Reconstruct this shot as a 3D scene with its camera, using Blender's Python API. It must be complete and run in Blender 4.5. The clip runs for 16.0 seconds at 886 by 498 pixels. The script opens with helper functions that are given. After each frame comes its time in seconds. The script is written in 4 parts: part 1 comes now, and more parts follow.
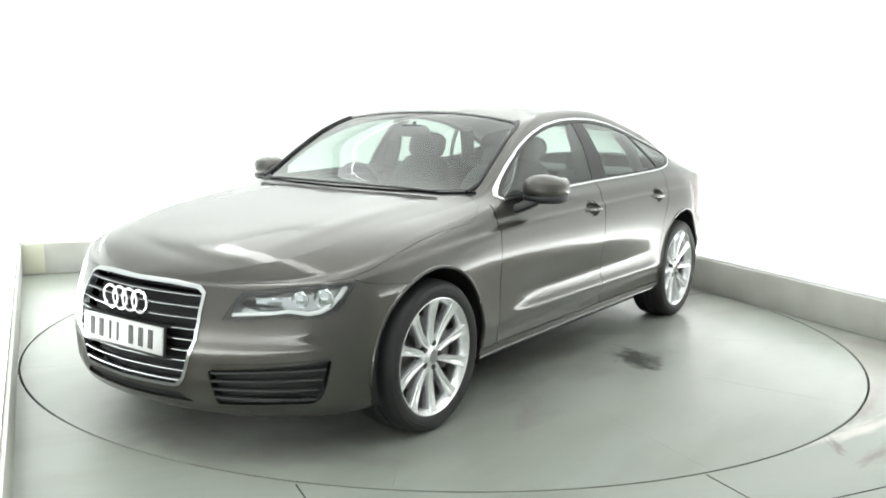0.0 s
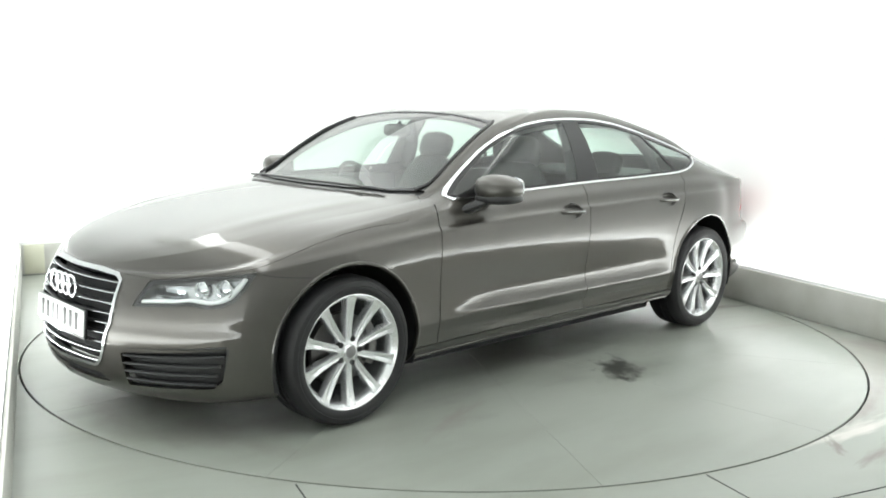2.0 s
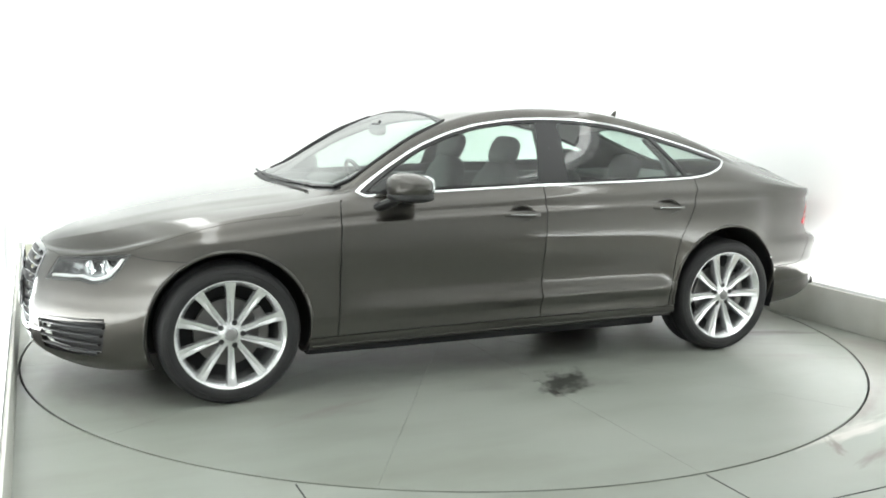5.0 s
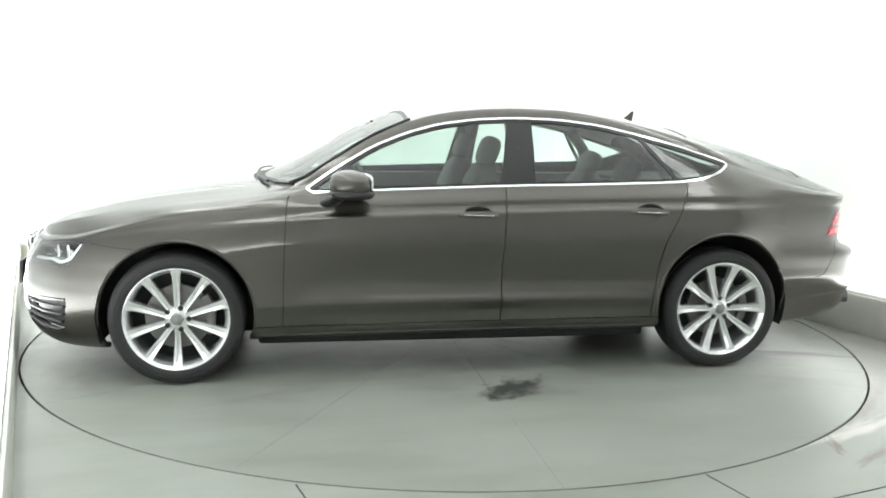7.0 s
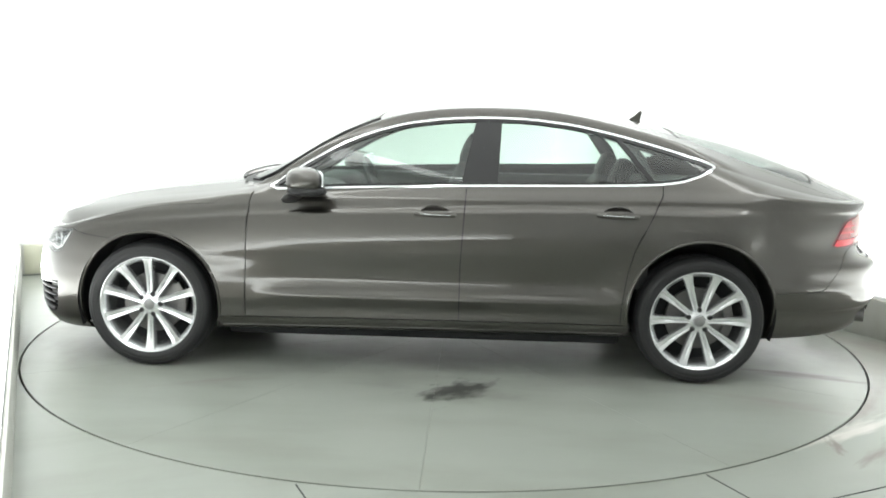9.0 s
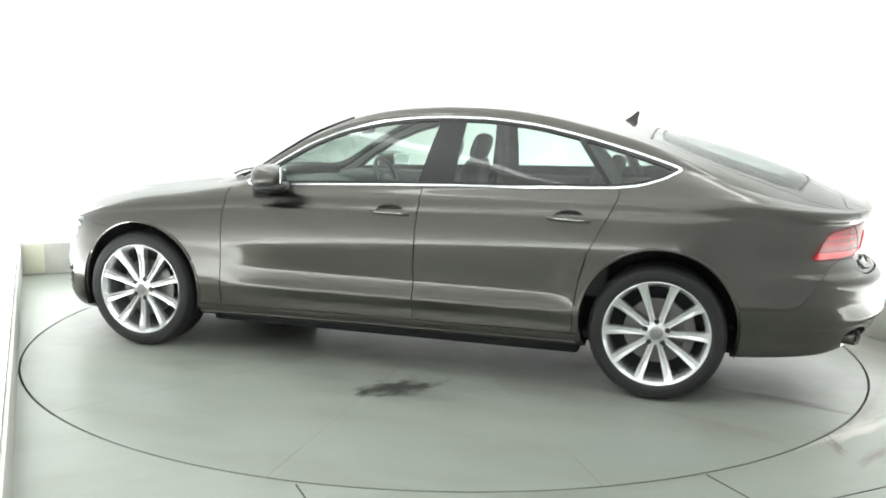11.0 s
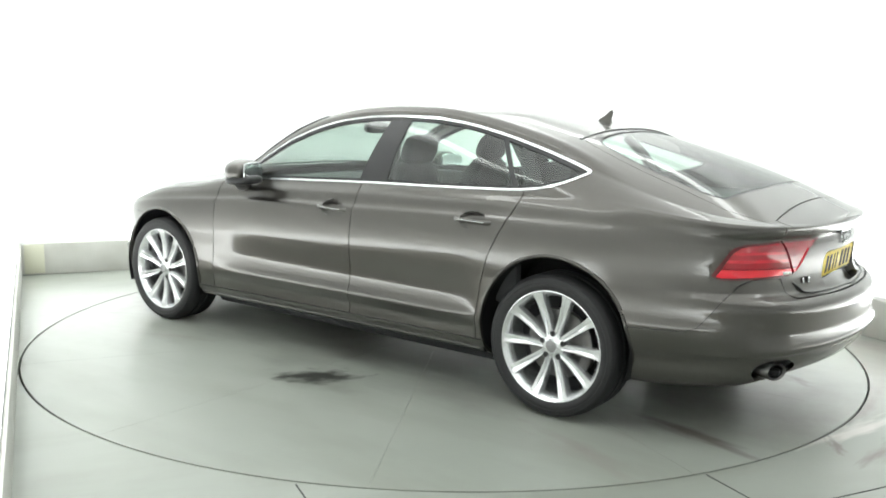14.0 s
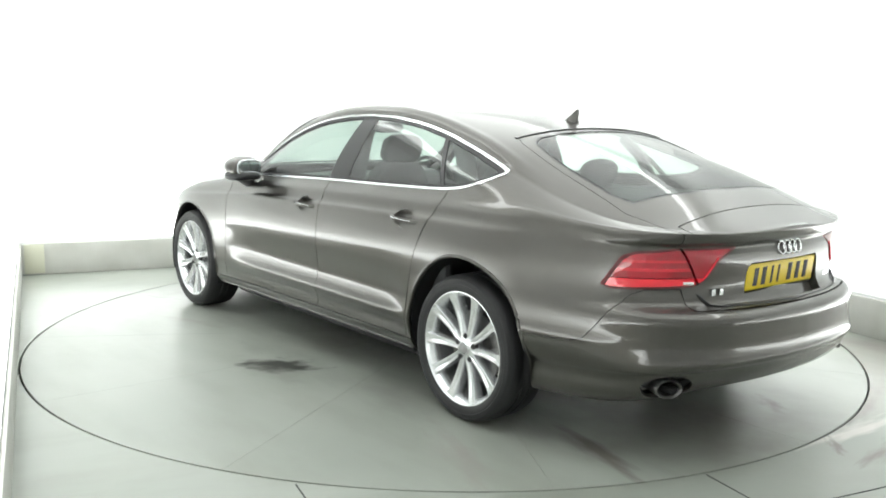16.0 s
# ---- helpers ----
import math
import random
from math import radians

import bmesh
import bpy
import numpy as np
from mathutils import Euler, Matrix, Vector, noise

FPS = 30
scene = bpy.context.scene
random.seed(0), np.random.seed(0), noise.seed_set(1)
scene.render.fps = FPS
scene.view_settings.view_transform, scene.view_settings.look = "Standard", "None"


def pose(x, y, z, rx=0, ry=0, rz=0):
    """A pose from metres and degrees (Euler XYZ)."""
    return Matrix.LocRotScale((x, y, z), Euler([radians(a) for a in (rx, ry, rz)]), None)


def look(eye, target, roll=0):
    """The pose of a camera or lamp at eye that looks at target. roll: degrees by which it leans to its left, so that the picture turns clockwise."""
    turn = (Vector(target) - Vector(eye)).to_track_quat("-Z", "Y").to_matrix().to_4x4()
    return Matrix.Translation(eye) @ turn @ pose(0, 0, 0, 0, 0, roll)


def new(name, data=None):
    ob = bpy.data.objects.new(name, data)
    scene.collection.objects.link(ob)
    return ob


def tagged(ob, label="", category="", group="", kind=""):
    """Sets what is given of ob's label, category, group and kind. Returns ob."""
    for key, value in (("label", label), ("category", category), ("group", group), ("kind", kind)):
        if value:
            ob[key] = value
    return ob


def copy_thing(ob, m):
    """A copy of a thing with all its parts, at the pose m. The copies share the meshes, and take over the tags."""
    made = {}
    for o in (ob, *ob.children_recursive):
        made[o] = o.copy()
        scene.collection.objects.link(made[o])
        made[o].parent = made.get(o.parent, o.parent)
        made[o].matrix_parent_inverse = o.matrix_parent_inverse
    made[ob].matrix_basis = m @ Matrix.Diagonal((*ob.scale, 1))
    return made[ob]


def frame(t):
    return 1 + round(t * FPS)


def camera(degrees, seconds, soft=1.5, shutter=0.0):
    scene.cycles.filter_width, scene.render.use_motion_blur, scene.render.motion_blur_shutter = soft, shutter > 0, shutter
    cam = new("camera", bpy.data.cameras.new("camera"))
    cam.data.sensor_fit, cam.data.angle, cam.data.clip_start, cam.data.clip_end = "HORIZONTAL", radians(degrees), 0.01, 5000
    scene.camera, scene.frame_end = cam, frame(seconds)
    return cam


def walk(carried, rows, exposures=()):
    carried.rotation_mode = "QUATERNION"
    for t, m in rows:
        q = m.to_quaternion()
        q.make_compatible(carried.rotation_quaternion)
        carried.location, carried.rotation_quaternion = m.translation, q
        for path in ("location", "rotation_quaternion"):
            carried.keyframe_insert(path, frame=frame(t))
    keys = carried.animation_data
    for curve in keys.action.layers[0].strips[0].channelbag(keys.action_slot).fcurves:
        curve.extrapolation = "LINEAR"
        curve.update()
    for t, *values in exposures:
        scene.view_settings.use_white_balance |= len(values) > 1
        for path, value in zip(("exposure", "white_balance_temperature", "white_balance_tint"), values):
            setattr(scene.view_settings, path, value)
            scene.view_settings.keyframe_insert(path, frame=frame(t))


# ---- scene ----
SECONDS = 16.0
cam = camera(53.06, SECONDS, soft=1.8)
EYE = (0.0, -5.589, 1.395)
VIEW = look(EYE, (-0.017, -0.649, 0.622), 1.18)
walk(cam, [(0.0, VIEW), (SECONDS, VIEW)])

# ---------------------------------------------------------------- light
world = bpy.data.worlds.new("world")
scene.world = world
world.use_nodes = True
world.node_tree.nodes["Background"].inputs[0].default_value = (0.9, 1.0, 0.97, 1)
world.node_tree.nodes["Background"].inputs[1].default_value = 0.02
scene.view_settings.exposure = -0.15

ROOM = pose(0, 0, 0, 0, 0, 25)      # the booth is turned 25 degrees to the camera's axis
HALF, BACK, FRONT, HIGH = 2.51, 2.80, -6.3, 3.3


def lamp_pose(eye, target):
    """A lamp at eye that shines at target, its long side level."""
    d = (Vector(eye) - Vector(target)).normalized()
    side = Vector((0, 0, 1)).cross(d).normalized()
    m = Matrix((side, d.cross(side), d)).transposed().to_4x4()
    return Matrix.Translation(eye) @ m


def softbox(name, x, y, z, w, d, power, aim=None):
    data = bpy.data.lights.new(name, "AREA")
    data.shape, data.size, data.size_y, data.energy = "RECTANGLE", w, d, power
    data.color = (0.97, 1.0, 0.985)
    ob = new(name, data)
    ob.matrix_world = ROOM @ (lamp_pose((x, y, z), aim) if aim else pose(x, y, z))
    return ob


softbox("ceiling_light", 0, 0.3, 3.22, 4.2, 4.4, 76)
softbox("ceiling_light_front", 0, -3.5, 3.22, 4.2, 3.2, 44)
# unseen fill lamps added just above the skirting, brightening the white walls from below
softbox("wall_fill_back", 0, BACK - 0.10, 0.30, 4.8, 0.12, 54, (0, BACK + 0.30, 1.6))
softbox("wall_fill_east", HALF - 0.10, -1.5, 0.30, 8.2, 0.12, 76, (HALF + 0.30, -1.5, 1.6))
softbox("wall_fill_west", -HALF + 0.10, -1.7, 0.30, 8.2, 0.12, 76, (-HALF - 0.30, -1.7, 1.6))
# strip lights round the ceiling's edge, meeting at the corners and tipped on to the upper walls
softbox("strip_light_back", 0, BACK - 0.7, 3.15, 3.9, 0.45, 30, (0, BACK, 2.2))
softbox("strip_light_east", HALF - 0.7, -1.0, 3.15, 6.0, 0.45, 42, (HALF, -1.0, 2.2))
softbox("strip_light_west", -HALF + 0.7, -1.0, 3.15, 6.0, 0.45, 40, (-HALF, -1.0, 2.2))


# ---------------------------------------------------------------- materials
def material(name, colour, rough=0.5, metal=0.0, **more):
    m = bpy.data.materials.new(name)
    m.use_nodes = True
    b = m.node_tree.nodes["Principled BSDF"]
    b.inputs["Base Color"].default_value = (*colour, 1)
    b.inputs["Roughness"].default_value = rough
    b.inputs["Metallic"].default_value = metal
    for key, value in more.items():
        b.inputs[key.replace("_", " ")].default_value = value
    return m


def noise_node(m, scale, detail=4.0, coords="Object", stretch=None):
    t, l = m.node_tree.nodes, m.node_tree.links
    c = t.new("ShaderNodeTexCoord")
    n = t.new("ShaderNodeTexNoise")
    n.inputs["Scale"].default_value, n.inputs["Detail"].default_value = scale, detail
    if stretch:
        mp = t.new("ShaderNodeMapping")
        mp.inputs["Scale"].default_value = stretch
        l.new(c.outputs[coords], mp.inputs[0])
        l.new(mp.outputs[0], n.inputs["Vector"])
    else:
        l.new(c.outputs[coords], n.inputs["Vector"])
    return n


def ramp(m, source, stops):
    t, l = m.node_tree.nodes, m.node_tree.links
    r = t.new("ShaderNodeValToRGB")
    e = r.color_ramp.elements
    while len(e) < len(stops):
        e.new(0.5)
    for el, (p, c) in zip(e, stops):
        el.position = p
        el.color = (*c, 1) if len(c) == 3 else c
    l.new(source, r.inputs[0])
    return r


def mix(m, fac, a, b, mode="MIX"):
    t, l = m.node_tree.nodes, m.node_tree.links
    n = t.new("ShaderNodeMix")
    n.data_type, n.blend_type = "RGBA", mode
    for i, v in ((0, fac), (6, a), (7, b)):
        if isinstance(v, (int, float)):
            n.inputs[i].default_value = v
        elif isinstance(v, tuple):
            n.inputs[i].default_value = (*v, 1)
        else:
            l.new(v, n.inputs[i])
    return n.outputs[2]


def bump(m, source, strength, distance):
    t, l = m.node_tree.nodes, m.node_tree.links
    n = t.new("ShaderNodeBump")
    n.inputs["Strength"].default_value, n.inputs["Distance"].default_value = strength, distance
    l.new(source, n.inputs["Height"])
    l.new(n.outputs[0], t["Principled BSDF"].inputs["Normal"])


def colour_in(m, socket, name="Base Color"):
    m.node_tree.links.new(socket, m.node_tree.nodes["Principled BSDF"].inputs[name])


def floor_paint(name, stain_and_shade):
    """Pale grey-green floor paint, worn and smeared by tyres; the turntable adds an oil stain, grime and painted-in
    shade under the car.
    """
    m = material(name, (0.36, 0.385, 0.35), 0.3)
    t, l = m.node_tree.nodes, m.node_tree.links
    big = noise_node(m, 0.8, 3.0)
    fine = noise_node(m, 14.0, 6.0)
    base = ramp(m, big.outputs[0], [(0.3, (0.258, 0.280, 0.247)), (0.7, (0.318, 0.338, 0.303))]).outputs[0]
    grain = ramp(m, fine.outputs[0], [(0.3, (0.955, 0.955, 0.955)), (0.7, (1, 1, 1))]).outputs[0]
    col = mix(m, 1.0, base, grain, "MULTIPLY")
    smear = noise_node(m, 1.5, 5.0, stretch=(0.6, 1.8, 1))
    dirt = ramp(m, smear.outputs[0], [(0.45, (1, 1, 1)), (0.75, (0.83, 0.82, 0.795))]).outputs[0]
    col = mix(m, 1.0, col, dirt, "MULTIPLY")
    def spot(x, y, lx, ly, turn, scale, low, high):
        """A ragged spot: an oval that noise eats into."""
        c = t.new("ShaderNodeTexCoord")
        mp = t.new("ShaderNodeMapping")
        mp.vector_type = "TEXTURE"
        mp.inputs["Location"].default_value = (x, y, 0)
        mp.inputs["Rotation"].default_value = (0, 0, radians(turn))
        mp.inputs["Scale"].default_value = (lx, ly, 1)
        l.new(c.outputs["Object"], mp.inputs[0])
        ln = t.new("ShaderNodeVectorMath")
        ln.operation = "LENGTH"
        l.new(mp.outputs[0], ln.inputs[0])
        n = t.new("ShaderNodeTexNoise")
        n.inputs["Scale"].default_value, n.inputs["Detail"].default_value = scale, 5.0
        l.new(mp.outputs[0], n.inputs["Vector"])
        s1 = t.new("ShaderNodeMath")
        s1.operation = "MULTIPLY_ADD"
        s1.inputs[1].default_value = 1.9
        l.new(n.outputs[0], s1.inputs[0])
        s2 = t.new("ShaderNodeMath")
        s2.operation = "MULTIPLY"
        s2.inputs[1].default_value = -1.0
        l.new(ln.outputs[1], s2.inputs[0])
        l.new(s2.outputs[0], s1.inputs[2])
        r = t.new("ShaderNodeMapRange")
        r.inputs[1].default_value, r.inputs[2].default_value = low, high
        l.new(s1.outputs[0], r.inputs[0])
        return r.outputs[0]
    if not stain_and_shade:
        col = mix(m, spot(1.9, -1.9, 1.3, 0.9, 30, 2.2, 0.05, 0.95), col, (0.235, 0.222, 0.195))
        col = mix(m, spot(0.95, -2.36, 0.62, 0.10, 12, 1.7, 0.3, 0.8), col, (0.50, 0.49, 0.45))
        col = mix(m, spot(0.98, -2.56, 0.55, 0.09, 20, 1.8, 0.25, 0.8), col, (0.17, 0.155, 0.13))
        col = mix(m, spot(0.72, -2.47, 0.16, 0.05, 60, 1.8, 0.25, 0.8), col, (0.17, 0.155, 0.13))
        col = mix(m, spot(1.25, -2.16, 0.45, 0.08, 30, 1.8, 0.25, 0.9), col, (0.20, 0.185, 0.16))
        col = mix(m, spot(2.3, -1.2, 0.3, 0.8, 10, 1.7, 0.3, 0.9), col, (0.22, 0.21, 0.19))
    else:
        col = mix(m, spot(-0.20, 1.33, 0.42, 0.26, 10, 1.6, 0.35, 0.9), col, (0.20, 0.21, 0.185))
        # under-body grime, with the car's shadow painted into the same dark oval
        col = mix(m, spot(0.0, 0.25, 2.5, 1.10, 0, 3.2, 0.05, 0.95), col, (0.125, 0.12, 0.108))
        # brownish smudges below nose and tail, darkened to carry the bumpers' shade
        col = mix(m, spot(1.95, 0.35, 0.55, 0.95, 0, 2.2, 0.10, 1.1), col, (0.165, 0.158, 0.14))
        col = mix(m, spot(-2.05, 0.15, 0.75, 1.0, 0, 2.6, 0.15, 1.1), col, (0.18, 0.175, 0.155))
        col = mix(m, spot(-1.98, 0.80, 0.46, 0.085, -14, 1.3, 0.15, 0.75), col, (0.115, 0.105, 0.09))
        col = mix(m, spot(-2.10, -0.36, 0.20, 0.10, -30, 1.8, 0.3, 1.0), col, (0.15, 0.14, 0.12))
        col = mix(m, spot(0.0, 0.0, 1.75, 1.5, 0, 2.2, 0.35, 1.5), col, (0.27, 0.262, 0.23))
        col = mix(m, spot(1.1, 1.25, 0.45, 0.10, 25, 1.8, 0.3, 1.0), col, (0.24, 0.235, 0.21))
        col = mix(m, spot(-1.7, 1.3, 0.55, 0.14, -20, 1.8, 0.3, 1.0), col, (0.24, 0.235, 0.21))
        col = mix(m, spot(-0.13, 1.27, 0.34, 0.21, 50, 2.6, 0.22, 0.70), col, (0.045, 0.047, 0.042))
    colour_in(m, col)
    r = ramp(m, fine.outputs[0], [(0.3, (0.31, 0.31, 0.31)), (0.7, (0.36, 0.36, 0.36))])
    colour_in(m, r.outputs[0], "Roughness")
    bump(m, fine.outputs[0], 0.03, 0.001)
    return m


M_FLOOR = floor_paint("floor_paint", False)
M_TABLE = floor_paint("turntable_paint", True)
M_WALL = material("white_wall_paint", (0.86, 0.87, 0.86), 0.7)
_n = noise_node(M_WALL, 1.3, 3.0)
colour_in(M_WALL, ramp(M_WALL, _n.outputs[0], [(0.3, (0.83, 0.845, 0.835)), (0.7, (0.88, 0.885, 0.88))]).outputs[0])
M_SKIRT = material("worn_skirting_paint", (0.5, 0.5, 0.47), 0.6)
_n = noise_node(M_SKIRT, 3.0, 5.0)
colour_in(M_SKIRT, ramp(M_SKIRT, _n.outputs[0], [(0.3, (0.44, 0.44, 0.405)), (0.7, (0.55, 0.55, 0.52))]).outputs[0])
M_GAP = material("dark_joint", (0.05, 0.055, 0.05), 0.8)
M_CEIL = material("white_ceiling_paint", (0.66, 0.67, 0.66), 0.8)
M_FRONTWALL = material("pale_front_wall", (0.70, 0.705, 0.70), 0.85)

M_PAINT = material("metallic_brown_grey_paint", (0.10, 0.095, 0.083), 0.34, 0.95, Specular_IOR_Level=0.25,
                   Coat_Weight=1.0, Coat_Roughness=0.055, Coat_IOR=1.6)
_n = noise_node(M_PAINT, 900.0, 2.0)
colour_in(M_PAINT, ramp(M_PAINT, _n.outputs[0], [(0.3, (0.059, 0.055, 0.0485)), (0.7, (0.090, 0.0845, 0.0755))]).outputs[0])
M_BLACK = material("black_plastic", (0.012, 0.012, 0.013), 0.35)
M_MATT = material("matt_black_lining", (0.008, 0.008, 0.009), 0.8)
M_CHROME = material("bright_chrome", (0.82, 0.83, 0.84), 0.08, 1.0)
M_ALLOY = material("silver_alloy", (0.74, 0.75, 0.76), 0.24, 0.8)
M_RUBBER = material("tyre_rubber", (0.012, 0.012, 0.013), 0.62)
M_INTAKE = material("dark_grey_plastic", (0.020, 0.0205, 0.021), 0.6)
M_STEEL = material("brake_steel", (0.15, 0.147, 0.143), 0.42, 1.0)


def glass(name, tint, ior):
    """Thin glass: clear straight through, with a mirror gloss that grows with the angle."""
    m = bpy.data.materials.new(name)
    m.use_nodes = True
    t, l = m.node_tree.nodes, m.node_tree.links
    t.clear()
    out = t.new("ShaderNodeOutputMaterial")
    clear, gloss, mx, fr = t.new("ShaderNodeBsdfTransparent"), t.new("ShaderNodeBsdfGlossy"), t.new("ShaderNodeMixShader"), t.new("ShaderNodeLayerWeight")
    clear.inputs[0].default_value = (*tint, 1)
    gloss.inputs["Roughness"].default_value = 0.02
    power, scale = t.new("ShaderNodeMath"), t.new("ShaderNodeMath")
    power.operation, scale.operation = "POWER", "MULTIPLY_ADD"
    power.inputs[1].default_value = 4.0
    base = ((ior - 1) / (ior + 1)) ** 2 * 2
    scale.inputs[1].default_value, scale.inputs[2].default_value = 1 - base, base
    fr.inputs[0].default_value = 0.5
    l.new(fr.outputs["Facing"], power.inputs[0])
    l.new(power.outputs[0], scale.inputs[0])
    l.new(scale.outputs[0], mx.inputs[0])
    l.new(clear.outputs[0], mx.inputs[1])
    l.new(gloss.outputs[0], mx.inputs[2])
    l.new(mx.outputs[0], out.inputs[0])
    return m


M_GLASS = glass("tinted_glass", (0.70, 0.80, 0.75), 1.5)
M_LENS = glass("clear_lens", (0.93, 0.95, 0.95), 1.45)
M_LEATHER = material("black_leather", (0.045, 0.045, 0.048), 0.5)
_n = noise_node(M_LEATHER, 160.0, 3.0)
bump(M_LEATHER, _n.outputs[0], 0.02, 0.001)
M_TRIM = material("dark_cabin_plastic", (0.06, 0.062, 0.064), 0.6)
M_HEAD = material("grey_headlining", (0.42, 0.42, 0.40), 0.9)
M_INK = material("plate_ink", (0.09, 0.09, 0.09), 0.6, Specular_IOR_Level=0.1)
M_PLATE_W = material("white_plate", (0.46, 0.47, 0.46), 0.45)
M_PLATE_Y = material("yellow_plate", (0.80, 0.60, 0.03), 0.35)
M_LAMPBOX = material("lamp_housing", (0.55, 0.56, 0.57), 0.22, 0.9)
M_LIGHTBAND = material("white_light_band", (0.85, 0.86, 0.86), 0.25)
M_CHROME_DIM = material("dull_chrome", (0.62, 0.64, 0.65), 0.15, 1.0)
M_TAILBOX = material("dark_red_housing", (0.10, 0.008, 0.01), 0.4)
M_RED = material("red_lens", (0.42, 0.008, 0.022), 0.18, Coat_Weight=1.0, Coat_Roughness=0.02)
_n = noise_node(M_RED, 6.0, 2.0)
colour_in(M_RED, ramp(M_RED, _n.outputs[0], [(0.35, (0.30, 0.006, 0.016)), (0.65, (0.46, 0.014, 0.03))]).outputs[0])
M_RED_BRIGHT = material("bright_red_lens", (0.80, 0.02, 0.04), 0.2, Coat_Weight=1.0)
M_RED_GUIDE = material("light_guide_red", (0.62, 0.02, 0.04), 0.2, Coat_Weight=1.0, Coat_Roughness=0.02)
M_CAP = material("grey_cap", (0.22, 0.22, 0.22), 0.4, 0.4)


# ---------------------------------------------------------------- mesh helpers
def put(name, mesh, mat, parent=None, label=""):
    ob = new(name, mesh)
    for m in (mat if isinstance(mat, (list, tuple)) else [mat]):
        mesh.materials.append(m)
    if parent is not None:
        ob.parent = parent
    if label:
        ob["label"] = label
    return ob


def part(name, bm, mat, parent=None, label="", smooth=True):
    mesh = bpy.data.meshes.new(name)
    bm.normal_update()
    bm.to_mesh(mesh)
    bm.free()
    if smooth:
        mesh.polygons.foreach_set("use_smooth", [True] * len(mesh.polygons))
        mesh.set_sharp_from_angle(angle=radians(32))
    return put(name, mesh, mat, parent, label)


def thing(name, label, category, m=None, group="", kind=""):
    ob = new(name)
    if m is not None:
        ob.matrix_world = m
    return tagged(ob, label, category, group, kind)


def box(bm, cx, cy, cz, sx, sy, sz, bevel=0.0, m=None, seg=2):
    r = bmesh.ops.create_cube(bm, size=1.0, matrix=(m or Matrix()) @ Matrix.Translation((cx, cy, cz)) @ Matrix.Diagonal((sx, sy, sz, 1)))
    if bevel:
        es = list({e for v in r["verts"] for e in v.link_edges})
        bmesh.ops.bevel(bm, geom=es, offset=bevel, segments=seg, profile=0.5, affect="EDGES")


def lathe(bm, profile, steps, axis="Y", arc=None, close=False):
    """Turns a profile of (radius, along) about an axis through the origin."""
    rings = []
    for i in range(steps):
        a = 2 * math.pi * i / steps
        row = []
        for r, h in profile:
            c, s = r * math.cos(a), r * math.sin(a)
            row.append(bm.verts.new((c, h, s) if axis == "Y" else (c, s, h)))
        rings.append(row)
    n = len(profile)
    for i in range(steps):
        a, b = rings[i], rings[(i + 1) % steps]
        for j in range(n - 1):
            bm.faces.new((a[j], a[j + 1], b[j + 1], b[j]))
        if close:
            bm.faces.new((a[n - 1], a[0], b[0], b[n - 1]))
    bmesh.ops.recalc_face_normals(bm, faces=bm.faces)


def tube(bm, pts, radius, steps=8, closed=False, flat=None):
    """A round (or flattened) bar along points."""
    pts = [Vector(p) for p in pts]
    rings, n = [], len(pts)
    for i, p in enumerate(pts):
        a = pts[(i - 1) % n] if closed or i else p
        b = pts[(i + 1) % n] if closed or i < n - 1 else p
        d = (b - a).normalized()
        ref = Vector((0, 0, 1)) if abs(d.z) < 0.9 else Vector((1, 0, 0))
        s = d.cross(ref).normalized()
        w = s.cross(d).normalized()
        rs, rw = flat or (radius, radius)
        rings.append([bm.verts.new(p + s * rs * math.cos(2 * math.pi * k / steps) + w * rw * math.sin(2 * math.pi * k / steps)) for k in range(steps)])
    for i in range(n if closed else n - 1):
        a, b = rings[i], rings[(i + 1) % n]
        for k in range(steps):
            bm.faces.new((a[k], a[(k + 1) % steps], b[(k + 1) % steps], b[k]))
    if not closed:
        bm.faces.new(rings[0][::-1])
        bm.faces.new(rings[-1])
    bmesh.ops.recalc_face_normals(bm, faces=bm.faces)


# ---------------------------------------------------------------- the booth
def wall(name, x0, y0, x1, y1, label, mat, thick=0.12, high=HIGH):
    """A wall whose room face runs from (x0, y0) to (x1, y1); its thickness lies to the right of that way."""
    d = Vector((x1 - x0, y1 - y0, 0))
    n = Vector((d.y, -d.x, 0)).normalized() * thick
    bm = bmesh.new()
    lo = [Vector((x0, y0, 0)), Vector((x1, y1, 0)), Vector((x1, y1, 0)) + n, Vector((x0, y0, 0)) + n]
    va = [bm.verts.new(p) for p in lo]
    vb = [bm.verts.new(p + Vector((0, 0, high))) for p in lo]
    bm.faces.new(va[::-1]), bm.faces.new(vb)
    for i in range(4):
        j = (i + 1) % 4
        bm.faces.new((va[i], va[j], vb[j], vb[i]))
    bmesh.ops.recalc_face_normals(bm, faces=bm.faces)
    ob = part(name, bm, mat, smooth=False)
    ob.matrix_world = ROOM
    return tagged(ob, label, "wall", kind="structure")


wall("wall_back", HALF, BACK, -HALF, BACK, "white painted back wall of the photo booth", M_WALL)
wall("wall_east", HALF, FRONT, HALF, BACK, "white painted side wall beside the turntable", M_WALL)
wall("wall_west", -HALF, BACK, -HALF, FRONT, "white painted side wall seen edge on", M_WALL)
# unseen wall behind the camera, kept pale to throw light back on the car
wall("wall_front", -HALF, FRONT, HALF, FRONT, "unseen pale grey wall closing the booth behind the camera", M_FRONTWALL)


